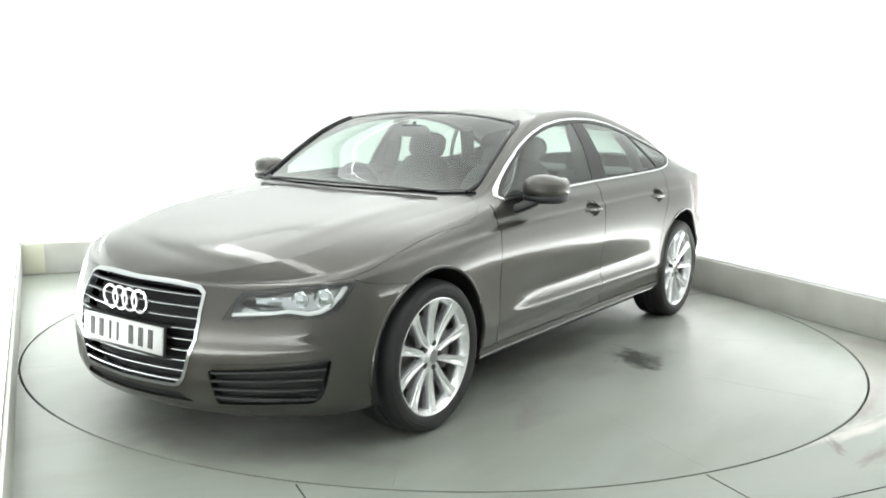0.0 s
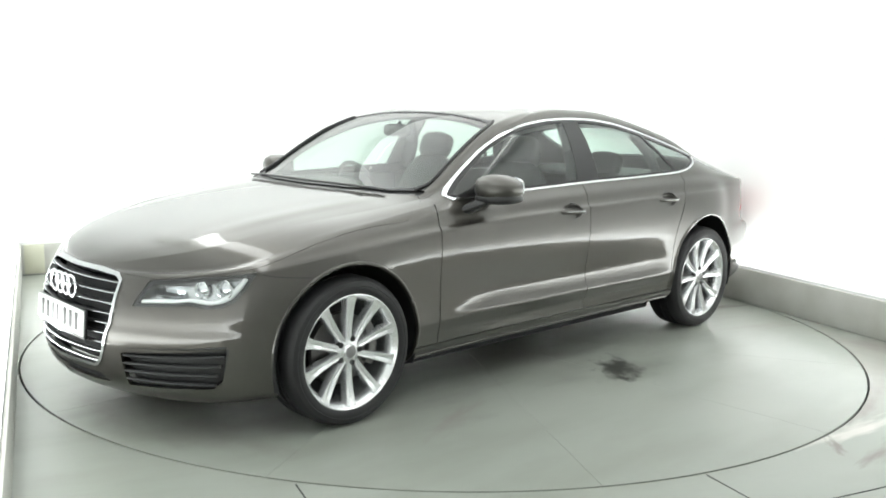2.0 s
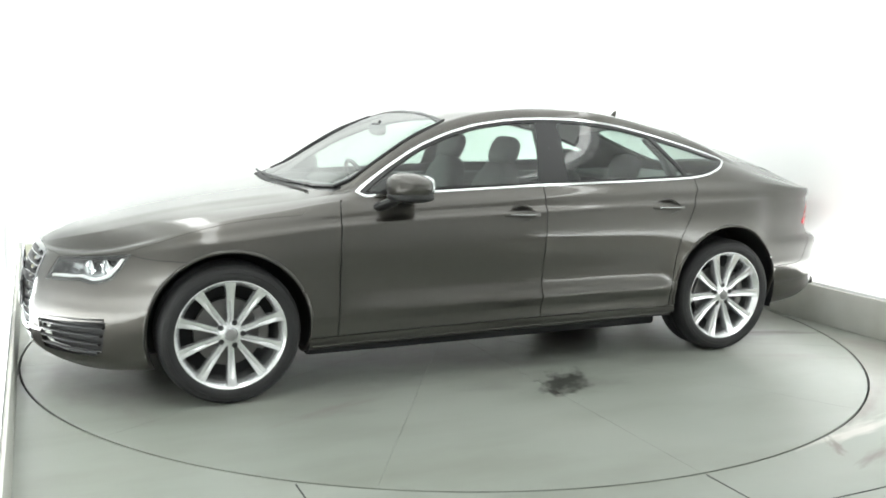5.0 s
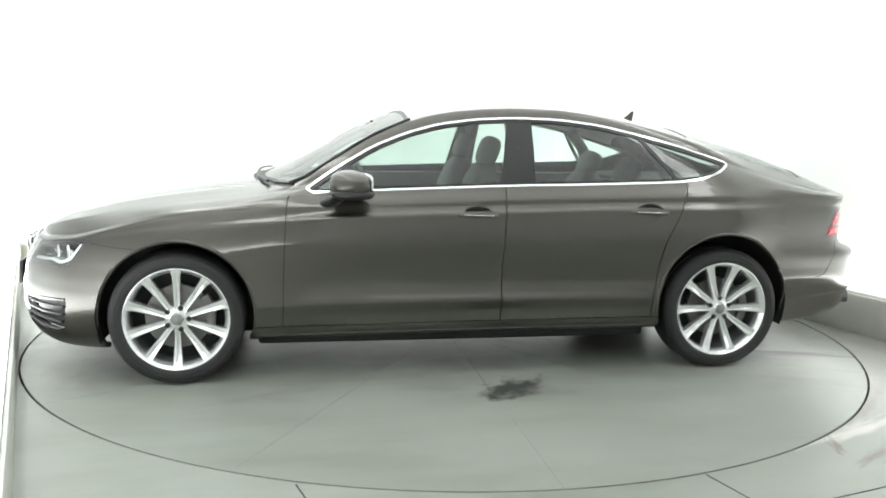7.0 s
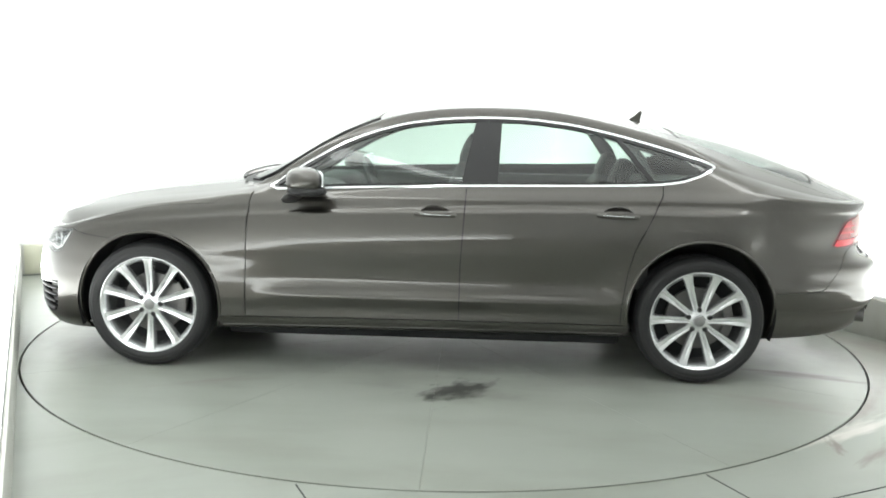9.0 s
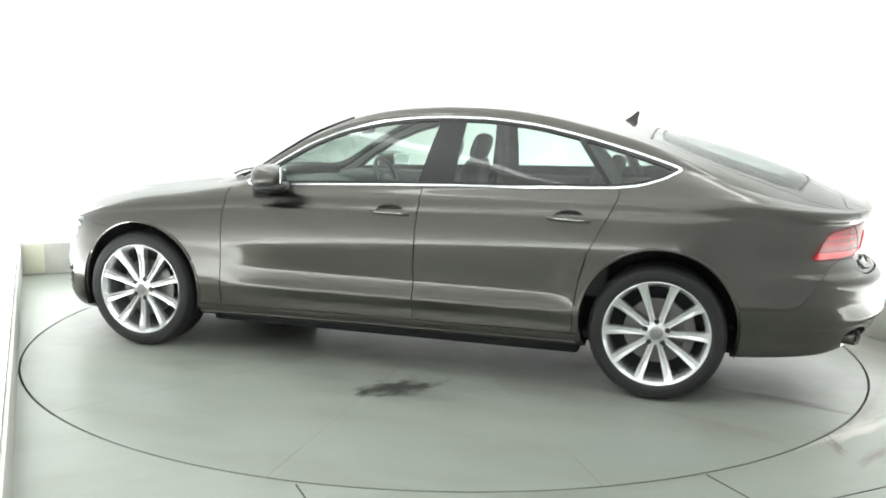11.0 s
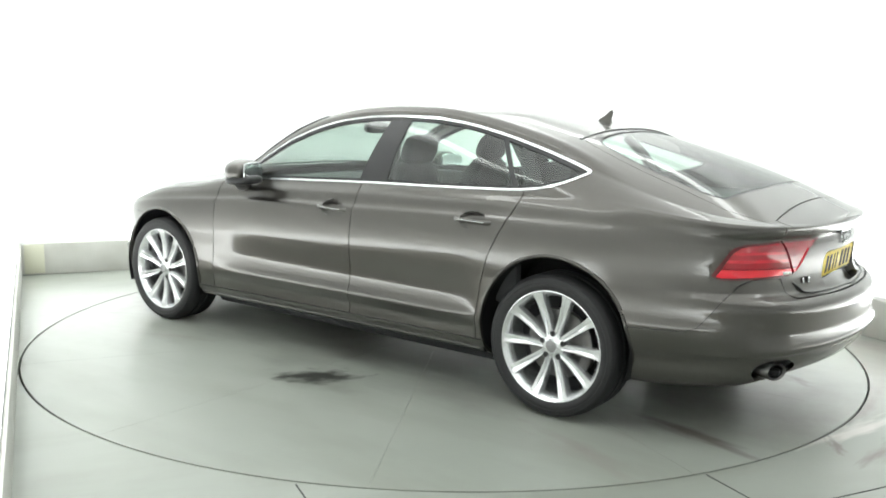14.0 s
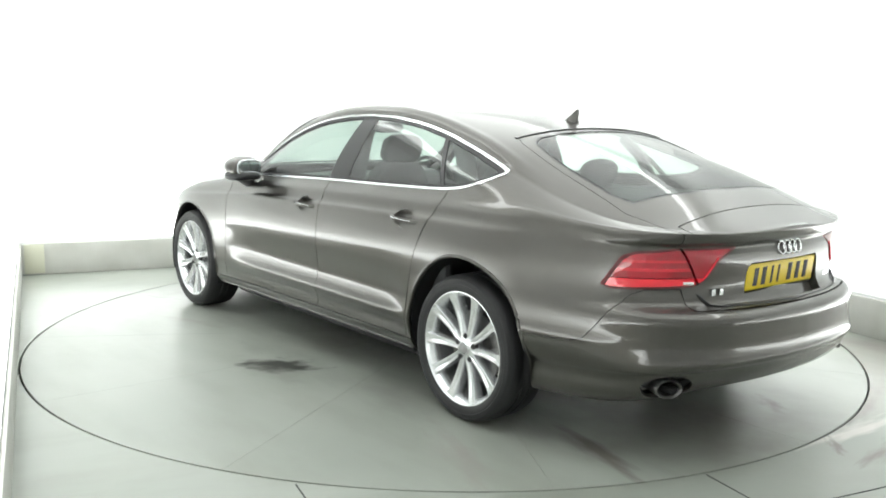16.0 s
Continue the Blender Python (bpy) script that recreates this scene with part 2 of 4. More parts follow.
def skirting(name, x0, y0, x1, y1, label):
    d = Vector((x1 - x0, y1 - y0, 0))
    m = ROOM @ Matrix.Translation(((x0 + x1) / 2, (y0 + y1) / 2, 0)) @ Matrix.Rotation(math.atan2(d.y, d.x), 4, "Z")
    bm = bmesh.new()
    box(bm, 0, -0.011, 0.128, d.length, 0.018, 0.252, 0.004)
    ob = part(name, bm, M_SKIRT)
    ob.matrix_world = m
    return tagged(ob, label, "skirting", kind="structure")


skirting("baseboard_back", -HALF + 0.022, BACK, HALF - 0.022, BACK, "tall scuffed off-white skirting along the back wall")
skirting("baseboard_east", HALF, BACK, HALF, FRONT, "tall scuffed off-white skirting along the side wall")
skirting("baseboard_west", -HALF, FRONT, -HALF, BACK, "tall off-white skirting along the side wall")

M_YELLOW = material("yellowed_paint", (0.55, 0.55, 0.44), 0.6)
bm = bmesh.new()
box(bm, -HALF + 0.115, BACK - 0.024, 0.13, 0.15, 0.006, 0.235, 0.002)
patch = part("baseboard_patch", bm, M_YELLOW)
patch.matrix_world = ROOM
tagged(patch, "yellowed patch on the end of the skirting", "skirting", kind="structure")

bm = bmesh.new()
box(bm, 0, (BACK + FRONT) / 2, HIGH + 0.06, 2 * HALF + 0.24, BACK - FRONT + 0.24, 0.12)
ceiling = part("ceiling", bm, M_CEIL, smooth=False)
ceiling.matrix_world = ROOM
tagged(ceiling, "plain white booth ceiling with light fittings", "ceiling", kind="structure")

TABLE_R, GAP = 2.478, 0.011


def floor_sheet():
    """The fixed floor: a sheet with a round hole for the turntable."""
    bm = bmesh.new()
    corners = [math.atan2(y, x) % (2 * math.pi) for x in (HALF + 0.1, -HALF - 0.1) for y in (BACK + 0.1, FRONT - 0.1)]
    turns = sorted([2 * math.pi * i / 180 for i in range(180)] + corners)
    n = len(turns)
    ring, low, out = [], [], []
    for a in turns:
        dx, dy = math.cos(a), math.sin(a)
        ring.append(bm.verts.new(((TABLE_R + GAP) * dx, (TABLE_R + GAP) * dy, 0)))
        low.append(bm.verts.new(((TABLE_R + GAP) * dx, (TABLE_R + GAP) * dy, -0.05)))
        k = min((HALF + 0.1) / max(abs(dx), 1e-6), (BACK + 0.1 if dy > 0 else -FRONT + 0.1) / max(abs(dy), 1e-6))
        out.append(bm.verts.new((dx * k, dy * k, 0)))
    for i in range(n):
        j = (i + 1) % n
        bm.faces.new((ring[i], out[i], out[j], ring[j]))
        bm.faces.new((low[i], ring[i], ring[j], low[j]))
    bm.normal_update()
    ob = part("floor", bm, M_FLOOR, smooth=False)
    ob.matrix_world = ROOM
    return tagged(ob, "pale grey-green painted workshop floor with scuffs", "floor", kind="structure")


floor = floor_sheet()
bm = bmesh.new()
box(bm, 0, (BACK + FRONT) / 2, -0.075, 2 * HALF + 0.3, BACK - FRONT + 0.3, 0.04)
pit = part("floor_pit", bm, M_GAP, smooth=False)
pit.matrix_world = ROOM
tagged(pit, "dark pit beneath the turntable's rim", "floor", kind="structure")

turntable = thing("turntable", "round pale grey-green vehicle turntable with tyre marks and an oil stain", "turntable")
bm = bmesh.new()
lathe(bm, [(0.0005, -0.012), (1.0, -0.012), (TABLE_R - 0.01, -0.012), (TABLE_R - 0.01, -0.05)], 120, "Z")
part("deck_frame", bm, M_GAP, turntable)


def sector(a0, a1, r0, r1, joint):
    """One steel floor plate of the turntable, with a bevelled edge."""
    bm = bmesh.new()
    n = 15
    rows = []
    for i in range(n + 1):
        row = []
        for inset, z in ((joint / 2, -0.011), (joint / 2, -0.0004), (joint / 2 + 0.0004, 0.0)):
            for r, sg in ((r0 + inset, 1), (r1 - inset, -1)):
                da = inset / r
                a = a0 + da + (a1 - a0 - 2 * da) * i / n
                row.append(bm.verts.new((r * math.cos(a), r * math.sin(a), z)))
        rows.append(row)
    for p, q in zip(rows, rows[1:]):
        for u, v in ((0, 2), (2, 4), (4, 5), (5, 3), (3, 1)):
            bm.faces.new((p[u], p[v], q[v], q[u]))
    for p, sg in ((rows[0], 1), (rows[-1], -1)):
        bm.faces.new((p[0], p[1], p[3], p[2]))
        bm.faces.new((p[2], p[3], p[5], p[4]))
    bmesh.ops.recalc_face_normals(bm, faces=bm.faces)
    return bm


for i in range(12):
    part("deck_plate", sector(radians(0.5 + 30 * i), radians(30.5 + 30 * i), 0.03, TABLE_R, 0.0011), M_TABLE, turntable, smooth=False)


def floor_joint(x0, y0, x1, y1):
    """A dark joint between two floor slabs."""
    d = Vector((x1 - x0, y1 - y0, 0))
    bm = bmesh.new()
    box(bm, 0, 0, 0.0005, d.length, 0.006, 0.002)
    ob = part("floor_joint", bm, M_GAP, smooth=False)
    ob.matrix_world = ROOM @ Matrix.Translation(((x0 + x1) / 2, (y0 + y1) / 2, 0)) @ Matrix.Rotation(math.atan2(d.y, d.x), 4, "Z")
    tagged(ob, "thin dark joint between the floor slabs", "floor joint", kind="structure")


floor_joint(-1.527, -1.99, -1.527, FRONT)
floor_joint(-0.016, -2.50, -0.016, FRONT)
floor_joint(0.0, -2.853, HALF, -2.853)

# ---------------------------------------------------------------- the car's shape
AXLE = 1.457        # half the wheelbase
WHEEL_R = 0.336


def smooth_curve(knots):
    """A monotone cubic through (x, value) knots."""
    k = sorted(knots)
    xs, ys = np.array([a for a, _ in k], float), np.array([b for _, b in k], float)
    h = np.diff(xs)
    d = np.diff(ys) / h
    m = np.zeros(len(xs))
    m[0], m[-1] = d[0], d[-1]
    for i in range(1, len(xs) - 1):
        if d[i - 1] * d[i] > 0:
            w1, w2 = 2 * h[i] + h[i - 1], h[i] + 2 * h[i - 1]
            m[i] = (w1 + w2) / (w1 / d[i - 1] + w2 / d[i])

    def f(x):
        x = np.clip(np.asarray(x, float), xs[0], xs[-1])
        i = np.clip(np.searchsorted(xs, x) - 1, 0, len(xs) - 2)
        t = (x - xs[i]) / h[i]
        return ((2 * t**3 - 3 * t**2 + 1) * ys[i] + (t**3 - 2 * t**2 + t) * h[i] * m[i]
                + (-2 * t**3 + 3 * t**2) * ys[i + 1] + (t**3 - t**2) * h[i] * m[i + 1])
    return f


def smoothstep(a, b, x):
    t = np.clip((x - a) / (b - a), 0, 1)
    return t * t * (3 - 2 * t)


# plan outline at the widest height, by a running number along the side
PLAN = [(2.365, 0.0), (2.352, 0.18), (2.31, 0.36), (2.235, 0.53), (2.13, 0.69), (1.99, 0.825), (1.80, 0.905), (1.457, 0.938),
        (1.0, 0.935), (0.4, 0.938), (-0.3, 0.942), (-0.9, 0.945), (-1.457, 0.948), (-1.85, 0.922), (-2.12, 0.865),
        (-2.32, 0.765), (-2.455, 0.60), (-2.535, 0.36), (-2.565, 0.15), (-2.57, 0.0)]
_chord = np.concatenate([[0], np.cumsum([math.dist(a, b) for a, b in zip(PLAN, PLAN[1:])])])
PX = smooth_curve(list(zip(_chord, [p[0] for p in PLAN])))
PY = smooth_curve(list(zip(_chord, [p[1] for p in PLAN])))
NU = 300
U = np.linspace(0, _chord[-1], NU)
PLAN_X, PLAN_Y = PX(U), PY(U)
NOSE = smoothstep(1.25, 2.25, PLAN_X)          # how far a place belongs to the nose
TAIL = smoothstep(-1.6, -2.45, PLAN_X)
FLARE = np.exp(-((PLAN_X - AXLE) / 0.36) ** 2) + np.exp(-((PLAN_X + AXLE) / 0.38) ** 2)

# heights along the car: bonnet, screen, roof and tail on the centreline
Z_MID = smooth_curve([(2.265, 0.708), (2.2, 0.758), (2.065, 0.82), (1.9, 0.865), (1.75, 0.9), (1.43, 0.95), (1.15, 0.985), (1.06, 0.995), (0.98, 1.025),
                      (0.75, 1.135), (0.5, 1.275), (0.28, 1.378), (0.05, 1.432), (-0.25, 1.450), (-0.5, 1.446), (-0.8, 1.421),
                      (-1.14, 1.365), (-1.48, 1.290), (-1.83, 1.203), (-2.15, 1.092), (-2.35, 1.002), (-2.47, 0.955)])
# upper edge of the side windows, carried on along wing and tail
Z_CANT = smooth_curve([(2.26, 0.704), (2.15, 0.755), (2.0, 0.80), (1.6, 0.885), (1.2, 0.93), (0.95, 0.965), (0.84, 0.985), (0.65, 1.094), (0.467, 1.204), (0.285, 1.277),
                       (0.104, 1.326), (-0.107, 1.354), (-0.317, 1.365), (-0.556, 1.361), (-0.795, 1.333), (-1.035, 1.282),
                       (-1.275, 1.219), (-1.455, 1.164), (-1.6, 1.115), (-1.9, 1.025), (-2.2, 0.965), (-2.45, 0.945)])
Y_CANT = smooth_curve([(2.3, 0.40), (2.0, 0.62), (1.6, 0.70), (1.2, 0.735), (0.95, 0.765), (0.84, 0.775), (0.65, 0.742), (0.3, 0.685), (-0.3, 0.64), (-0.8, 0.645),
                       (-1.2, 0.675), (-1.5, 0.715), (-1.9, 0.735), (-2.2, 0.70), (-2.45, 0.62)])
Z_BELT = smooth_curve([(2.34, 0.70), (2.2, 0.712), (2.05, 0.735), (1.9, 0.775), (1.6, 0.845), (1.2, 0.90), (0.9, 0.945), (0.45, 0.968), (-0.25, 0.995), (-0.75, 1.005),
                       (-1.3, 1.01), (-1.7, 1.0), (-2.1, 0.965), (-2.4, 0.945), (-2.5, 0.94)])
Z_SHOULDER = smooth_curve([(2.34, 0.655), (2.0, 0.715), (1.6, 0.775), (1.2, 0.81), (0.6, 0.85), (-0.25, 0.875), (-1.2, 0.895), (-1.8, 0.90), (-2.2, 0.895), (-2.5, 0.885)])
Z_BOTTOM = smooth_curve([(2.36, 0.195), (2.1, 0.175), (1.8, 0.185), (1.0, 0.215), (-1.1, 0.232), (-1.8, 0.235), (-2.15, 0.25), (-2.32, 0.27), (-2.48, 0.32), (-2.57, 0.335)])


def shell_lines():
    """Long lines round one half of the body, from the sill up to the centreline."""
    lines = []

    def low(z, inset, nose, tail, flare=0.0, mid_in=0.0):
        x = PLAN_X + nose * NOSE - tail * TAIL
        k = np.clip(PLAN_Y / 0.9, 0, 1)
        y = PLAN_Y - k * (inset * (1 - NOSE) * (1 - TAIL) + 0.6 * inset * np.maximum(NOSE, TAIL)) + flare * FLARE * k
        lines.append(np.stack([x, np.maximum(y, 0), z], 1))

    haunch = smoothstep(-1.60, -1.85, PLAN_X) * smoothstep(-2.36, -2.12, PLAN_X)
    zb, zs, zt = Z_BOTTOM(PLAN_X), Z_SHOULDER(PLAN_X), Z_BELT(PLAN_X)
    low(zb - 0.005, 0.14 + 0.02 * haunch, -0.10, -0.12)
    low(zb, 0.075 + 0.025 * haunch, -0.04, -0.06, 0.015)
    blade = smoothstep(-1.08, -0.9, PLAN_X) * smoothstep(0.98, 0.50, PLAN_X)     # the light-catching edge low on the doors
    low(zb + 0.045, 0.03 + 0.040 * haunch, -0.012, -0.016, 0.016)
    low(np.minimum(zb + 0.13, zb * 0.4 + 0.2865), 0.014 + 0.010 * blade + 0.040 * haunch, 0.0, 0.004, 0.016)
    low(zb * 0.4 + 0.2415 + 0.062, 0.006 + 0.001 * blade + 0.030 * haunch, 0.001, 0.018, 0.016)
    low(zb * 0.4 + 0.2415 + 0.075, 0.006 - 0.003 * blade + 0.025 * haunch, 0.002, 0.022, 0.016)
    low(0.455 + 0.012 * TAIL, 0.007 + 0.011 * blade + 0.007 * haunch, 0.002, 0.015, 0.017)
    low(0.505 + 0 * zs - 0.02 * NOSE, 0.009 + 0.0165 * blade, -0.004, 0.008, 0.018)
    low(0.55 + 0 * zs - 0.02 * NOSE, 0.010 + 0.013 * blade + 0.008 * haunch, -0.010, 0.006, 0.018)
    low(0.615 + 0.2 * (zs - 0.86), 0.011 + 0.003 * blade + 0.016 * haunch, -0.022, 0.0, 0.016)
    low(0.66 + 0.3 * (zs - 0.86), 0.009 + 0.026 * haunch, -0.032, -0.085, 0.014)
    low(zs - 0.035, 0.016 + 0.040 * haunch, -0.045, -0.10, 0.007)
    low(zs, 0.022 + 0.040 * haunch, -0.062, -0.105, 0.0)
    low(zs + 0.018, 0.036 + 0.032 * haunch, -0.072, -0.085, 0.0)
    low(0.5 * zs + 0.5 * zt + 0.012, 0.055 + 0.018 * haunch, -0.085, -0.075, 0.0)
    low(zt, 0.088, -0.10, -0.07)
    belt = lines[-1]
    # upper lines: from the belt in to the centreline
    bx, by, bz = belt[:, 0], belt[:, 1], belt[:, 2]
    ya, yb = Y_CANT(bx), by * 0.90
    yt = np.where(bx > 0.95, 0.5 * (ya + yb - np.sqrt((ya - yb) ** 2 + (0.05 * smoothstep(0.95, 1.6, bx)) ** 2)), np.minimum(ya, yb))
    yt = np.maximum(yt, 0)
    za, zd = Z_CANT(bx), bz + 0.008 * by
    zt2 = np.where(bx > 0.95, 0.5 * (za + zd + np.sqrt((za - zd) ** 2 + (0.008 * smoothstep(0.95, 1.6, bx)) ** 2)), np.maximum(za, zd))
    zc = Z_MID(bx)
    house = smoothstep(0.99, 0.7, bx) * smoothstep(-1.75, -1.3, bx)   # where the side windows stand
    for s in (0.18, 0.4, 0.62, 0.82, 1.0):
        bow = 0.022 * math.sin(math.pi * s) * house
        y = by + (yt - by) * s + bow
        z = bz + (zt2 - bz) * (s + (1 - house) * 0.10 * math.sin(math.pi * s))
        lines.append(np.stack([bx, y, z], 1))
    rise = np.maximum(zc - zt2, 0)
    rail = np.minimum(0.040, 0.7 * rise) * house                      # the steep roof rail over the windows
    for s in (0.02, 0.055, 0.11, 0.2, 0.32, 0.46, 0.62, 0.8, 1.0):
        w = 1 - s
        e = 1 - w ** (2.4 + 1.2 * smoothstep(0.8, 1.2, bx))
        z = zt2 + rail * (1 - max(0, 1 - s / 0.06) ** 2) + (rise - rail) * e
        z = z + 0.0045 * math.exp(-((s - 0.2) / 0.06) ** 2) * smoothstep(0.95, 1.3, bx) * smoothstep(2.25, 1.5, bx)   # the bonnet's long crease
        lines.append(np.stack([bx, yt * w, z], 1))
    out = []
    for i, a in enumerate(lines):
        w = smoothstep(1.3, 1.7, PLAN_X)[:, None] if i > 14 else 0.0
        out.append(soft_line(a) * (1 - w) + soft_line(a, 4.2) * w)
    return out


def soft_line(a, width=2.6):
    """A line smoothed along the car, its ends kept."""
    n = 13
    k = np.exp(-0.5 * (np.arange(-n, n + 1) / width) ** 2)
    k /= k.sum()
    ext = np.concatenate([2 * a[:1] - a[n:0:-1], a, 2 * a[-1:] - a[-2:-n - 2:-1]])
    return np.stack([np.convolve(ext[:, c], k, "valid") for c in range(3)], 1)


def fine_grid():
    """The lines, joined crosswise by smooth curves into one fine grid of points (NU, NV, 3), and the zone of each cross row."""
    lines = np.stack(shell_lines(), 1)                     # NU, lines, 3
    n = lines.shape[1]
    sub = 5
    out, key = [], []
    for i in range(n - 1):
        p0, p1, p2, p3 = lines[:, max(i - 1, 0)], lines[:, i], lines[:, i + 1], lines[:, min(i + 2, n - 1)]
        if i == n - 2:
            p3 = p1 * np.array([1, -1, 1])
        d0, d1, d2 = (np.linalg.norm(b - a, axis=1, keepdims=True) + 1e-4 for a, b in ((p0, p1), (p1, p2), (p2, p3)))
        m1 = ((p1 - p0) / d0 * d1 + (p2 - p1) / d1 * d0) / (d0 + d1) * d1 if i else (p2 - p1)
        m2 = ((p2 - p1) / d1 * d2 + (p3 - p2) / d2 * d1) / (d1 + d2) * d1
        for k in range(sub):
            t = k / sub
            out.append((2 * t**3 - 3 * t**2 + 1) * p1 + (t**3 - 2 * t**2 + t) * m1 + (-2 * t**3 + 3 * t**2) * p2 + (t**3 - t**2) * m2)
            key.append(i + t)
    out.append(lines[:, -1])
    key.append(n - 1)
    g = np.stack(out, 1)
    g[:, :, 1] = np.maximum(g[:, :, 1], 0)
    g[0, :, 1] = g[-1, :, 1] = 0
    return g, np.array(key)


GRID, ROW_KEY = fine_grid()


def grid_normals(g):
    full = np.concatenate([g, g[:, -2::-1] * np.array([1, -1, 1])], 1)
    du = np.gradient(full, axis=0)
    dv = np.gradient(full, axis=1)
    n = np.cross(du, dv)
    n /= np.linalg.norm(n, axis=2, keepdims=True) + 1e-12
    n = n[:, :g.shape[1]]
    if n[NU // 2, 10, 1] < 0:
        n = -n
    n[0, :, 1] = n[-1, :, 1] = 0
    n[:, -1, 1] = 0
    return n / (np.linalg.norm(n, axis=2, keepdims=True) + 1e-12)


class Skin:
    """A triangle sheet with a normal and a row key at every point, to be cut along smooth lines."""

    def __init__(self, p, n, k, t):
        self.p, self.n, self.k, self.t = p, n, k, t

    def cut(self, f):
        """The part where f (a value at every point) is positive."""
        t, inside = self.t, f > 0
        cnt = inside[t].sum(1)
        keep = [t[cnt == 3]]
        p, n, k = [self.p], [self.n], [self.k]
        made, count = {}, len(self.p)
        P, N, K, extra = [], [], [], []

        def cross(a, b):
            nonlocal count
            key = (a, b) if a < b else (b, a)
            if key not in made:
                w = f[a] / (f[a] - f[b])
                P.append(self.p[a] + (self.p[b] - self.p[a]) * w)
                N.append(self.n[a] + (self.n[b] - self.n[a]) * w)
                K.append(self.k[a] + (self.k[b] - self.k[a]) * w)
                made[key] = count
                count += 1
            return made[key]

        for tri in t[(cnt == 1) | (cnt == 2)]:
            a, b, c = (int(v) for v in tri)
            s = (bool(inside[a]), bool(inside[b]), bool(inside[c]))
            while s not in ((True, False, False), (True, True, False)):
                a, b, c = b, c, a
                s = s[1:] + s[:1]
            if s[1]:
                q, r = cross(b, c), cross(c, a)
                extra += [(a, b, q), (a, q, r)]
            else:
                extra.append((a, cross(a, b), cross(c, a)))
        if P:
            p.append(np.array(P)), n.append(np.array(N)), k.append(np.array(K))
        if extra:
            keep.append(np.array(extra))
        return Skin(np.concatenate(p), np.concatenate(n), np.concatenate(k), np.concatenate(keep)).tidy()

    def tidy(self):
        used = np.unique(self.t)
        back = np.full(len(self.p), -1)
        back[used] = np.arange(len(used))
        return Skin(self.p[used], self.n[used], self.k[used], back[self.t])

    def split(self, f, gap=0.0):
        """Two parts: where f is beyond gap / 2, and where it is below."""
        v = f(self)
        return self.cut(v - gap / 2), self.cut(-v - gap / 2)

    def __add__(self, o):
        return Skin(np.concatenate([self.p, o.p]), np.concatenate([self.n, o.n]), np.concatenate([self.k, o.k]),
                    np.concatenate([self.t, o.t + len(self.p)]))

    def mirror(self):
        s = np.array([1, -1, 1])
        return Skin(self.p * s, self.n * s, self.k, self.t[:, ::-1])

    def both(self):
        return self + self.mirror()

    def offset(self, d):
        n = self.n / (np.linalg.norm(self.n, axis=1, keepdims=True) + 1e-9)
        return Skin(self.p + n * d, self.n, self.k, self.t)

    def mesh(self, name, rim=0.012, rim_only=False):
        """A mesh with the sheet's own normals and, along open edges, a rim that turns inward."""
        p, n, t = self.p, self.n / (np.linalg.norm(self.n, axis=1, keepdims=True) + 1e-9), self.t
        t = t[(t[:, 0] != t[:, 1]) & (t[:, 1] != t[:, 2]) & (t[:, 0] != t[:, 2])]
        # weld points that coincide
        _, first, back = np.unique(np.round(p, 5), axis=0, return_index=True, return_inverse=True)
        back = back.ravel()
        p, n, t = p[first], n[first], back[t]
        t = t[(t[:, 0] != t[:, 1]) & (t[:, 1] != t[:, 2]) & (t[:, 0] != t[:, 2])]
        faces = [] if rim_only else t.tolist()
        normals = np.zeros((0, 3)) if rim_only else n[t].reshape(-1, 3)
        if rim:
            e = np.concatenate([t[:, [0, 1]], t[:, [1, 2]], t[:, [2, 0]]])
            key = np.sort(e, 1)
            _, idx, cnt = np.unique(key, axis=0, return_index=True, return_counts=True)
            e = e[idx[cnt == 1]]
            e = e[~((np.abs(p[e[:, 0], 1]) < 1e-4) & (np.abs(p[e[:, 1], 1]) < 1e-4))]
            vs = np.unique(e)
            pos = {int(v): len(p) + i for i, v in enumerate(vs)}
            p = np.concatenate([p, p[vs] - n[vs] * rim])
            add, addn = [], []
            for a, b in e:
                a, b = int(a), int(b)
                q = (b, a, pos[a], pos[b])
                side = np.cross(p[a] - p[b], -n[a])
                side = side / (np.linalg.norm(side) + 1e-9)
                add.append(q)
                addn += [side] * 4
            faces += add
            normals = np.concatenate([normals, np.array(addn)]) if addn else normals
        mesh = bpy.data.meshes.new(name)
        mesh.from_pydata(p.tolist(), [], faces)
        mesh.polygons.foreach_set("use_smooth", [True] * len(mesh.polygons))
        mesh.normals_split_custom_set(normals.tolist())
        return mesh


def whole_skin():
    g, n = GRID, grid_normals(GRID)
    nu, nv = g.shape[:2]
    i, j = np.meshgrid(np.arange(nu - 1), np.arange(nv - 1), indexing="ij")
    a = (i * nv + j).ravel()
    b, c, d = a + nv, a + nv + 1, a + 1
    t = np.concatenate([np.stack([a, b, c], 1), np.stack([a, c, d], 1)])
    p = g.reshape(-1, 3)
    fn = np.cross(p[t[:, 1]] - p[t[:, 0]], p[t[:, 2]] - p[t[:, 0]])
    keep = np.linalg.norm(fn, axis=1) > 1e-10
    t, fn = t[keep], fn[keep]
    flip = (fn * n.reshape(-1, 3)[t].sum(1)).sum(1) < 0
    t[flip] = t[flip][:, ::-1]
    key = np.repeat(ROW_KEY[None], nu, 0).ravel()
    return Skin(p, n.reshape(-1, 3), key, t).tidy()


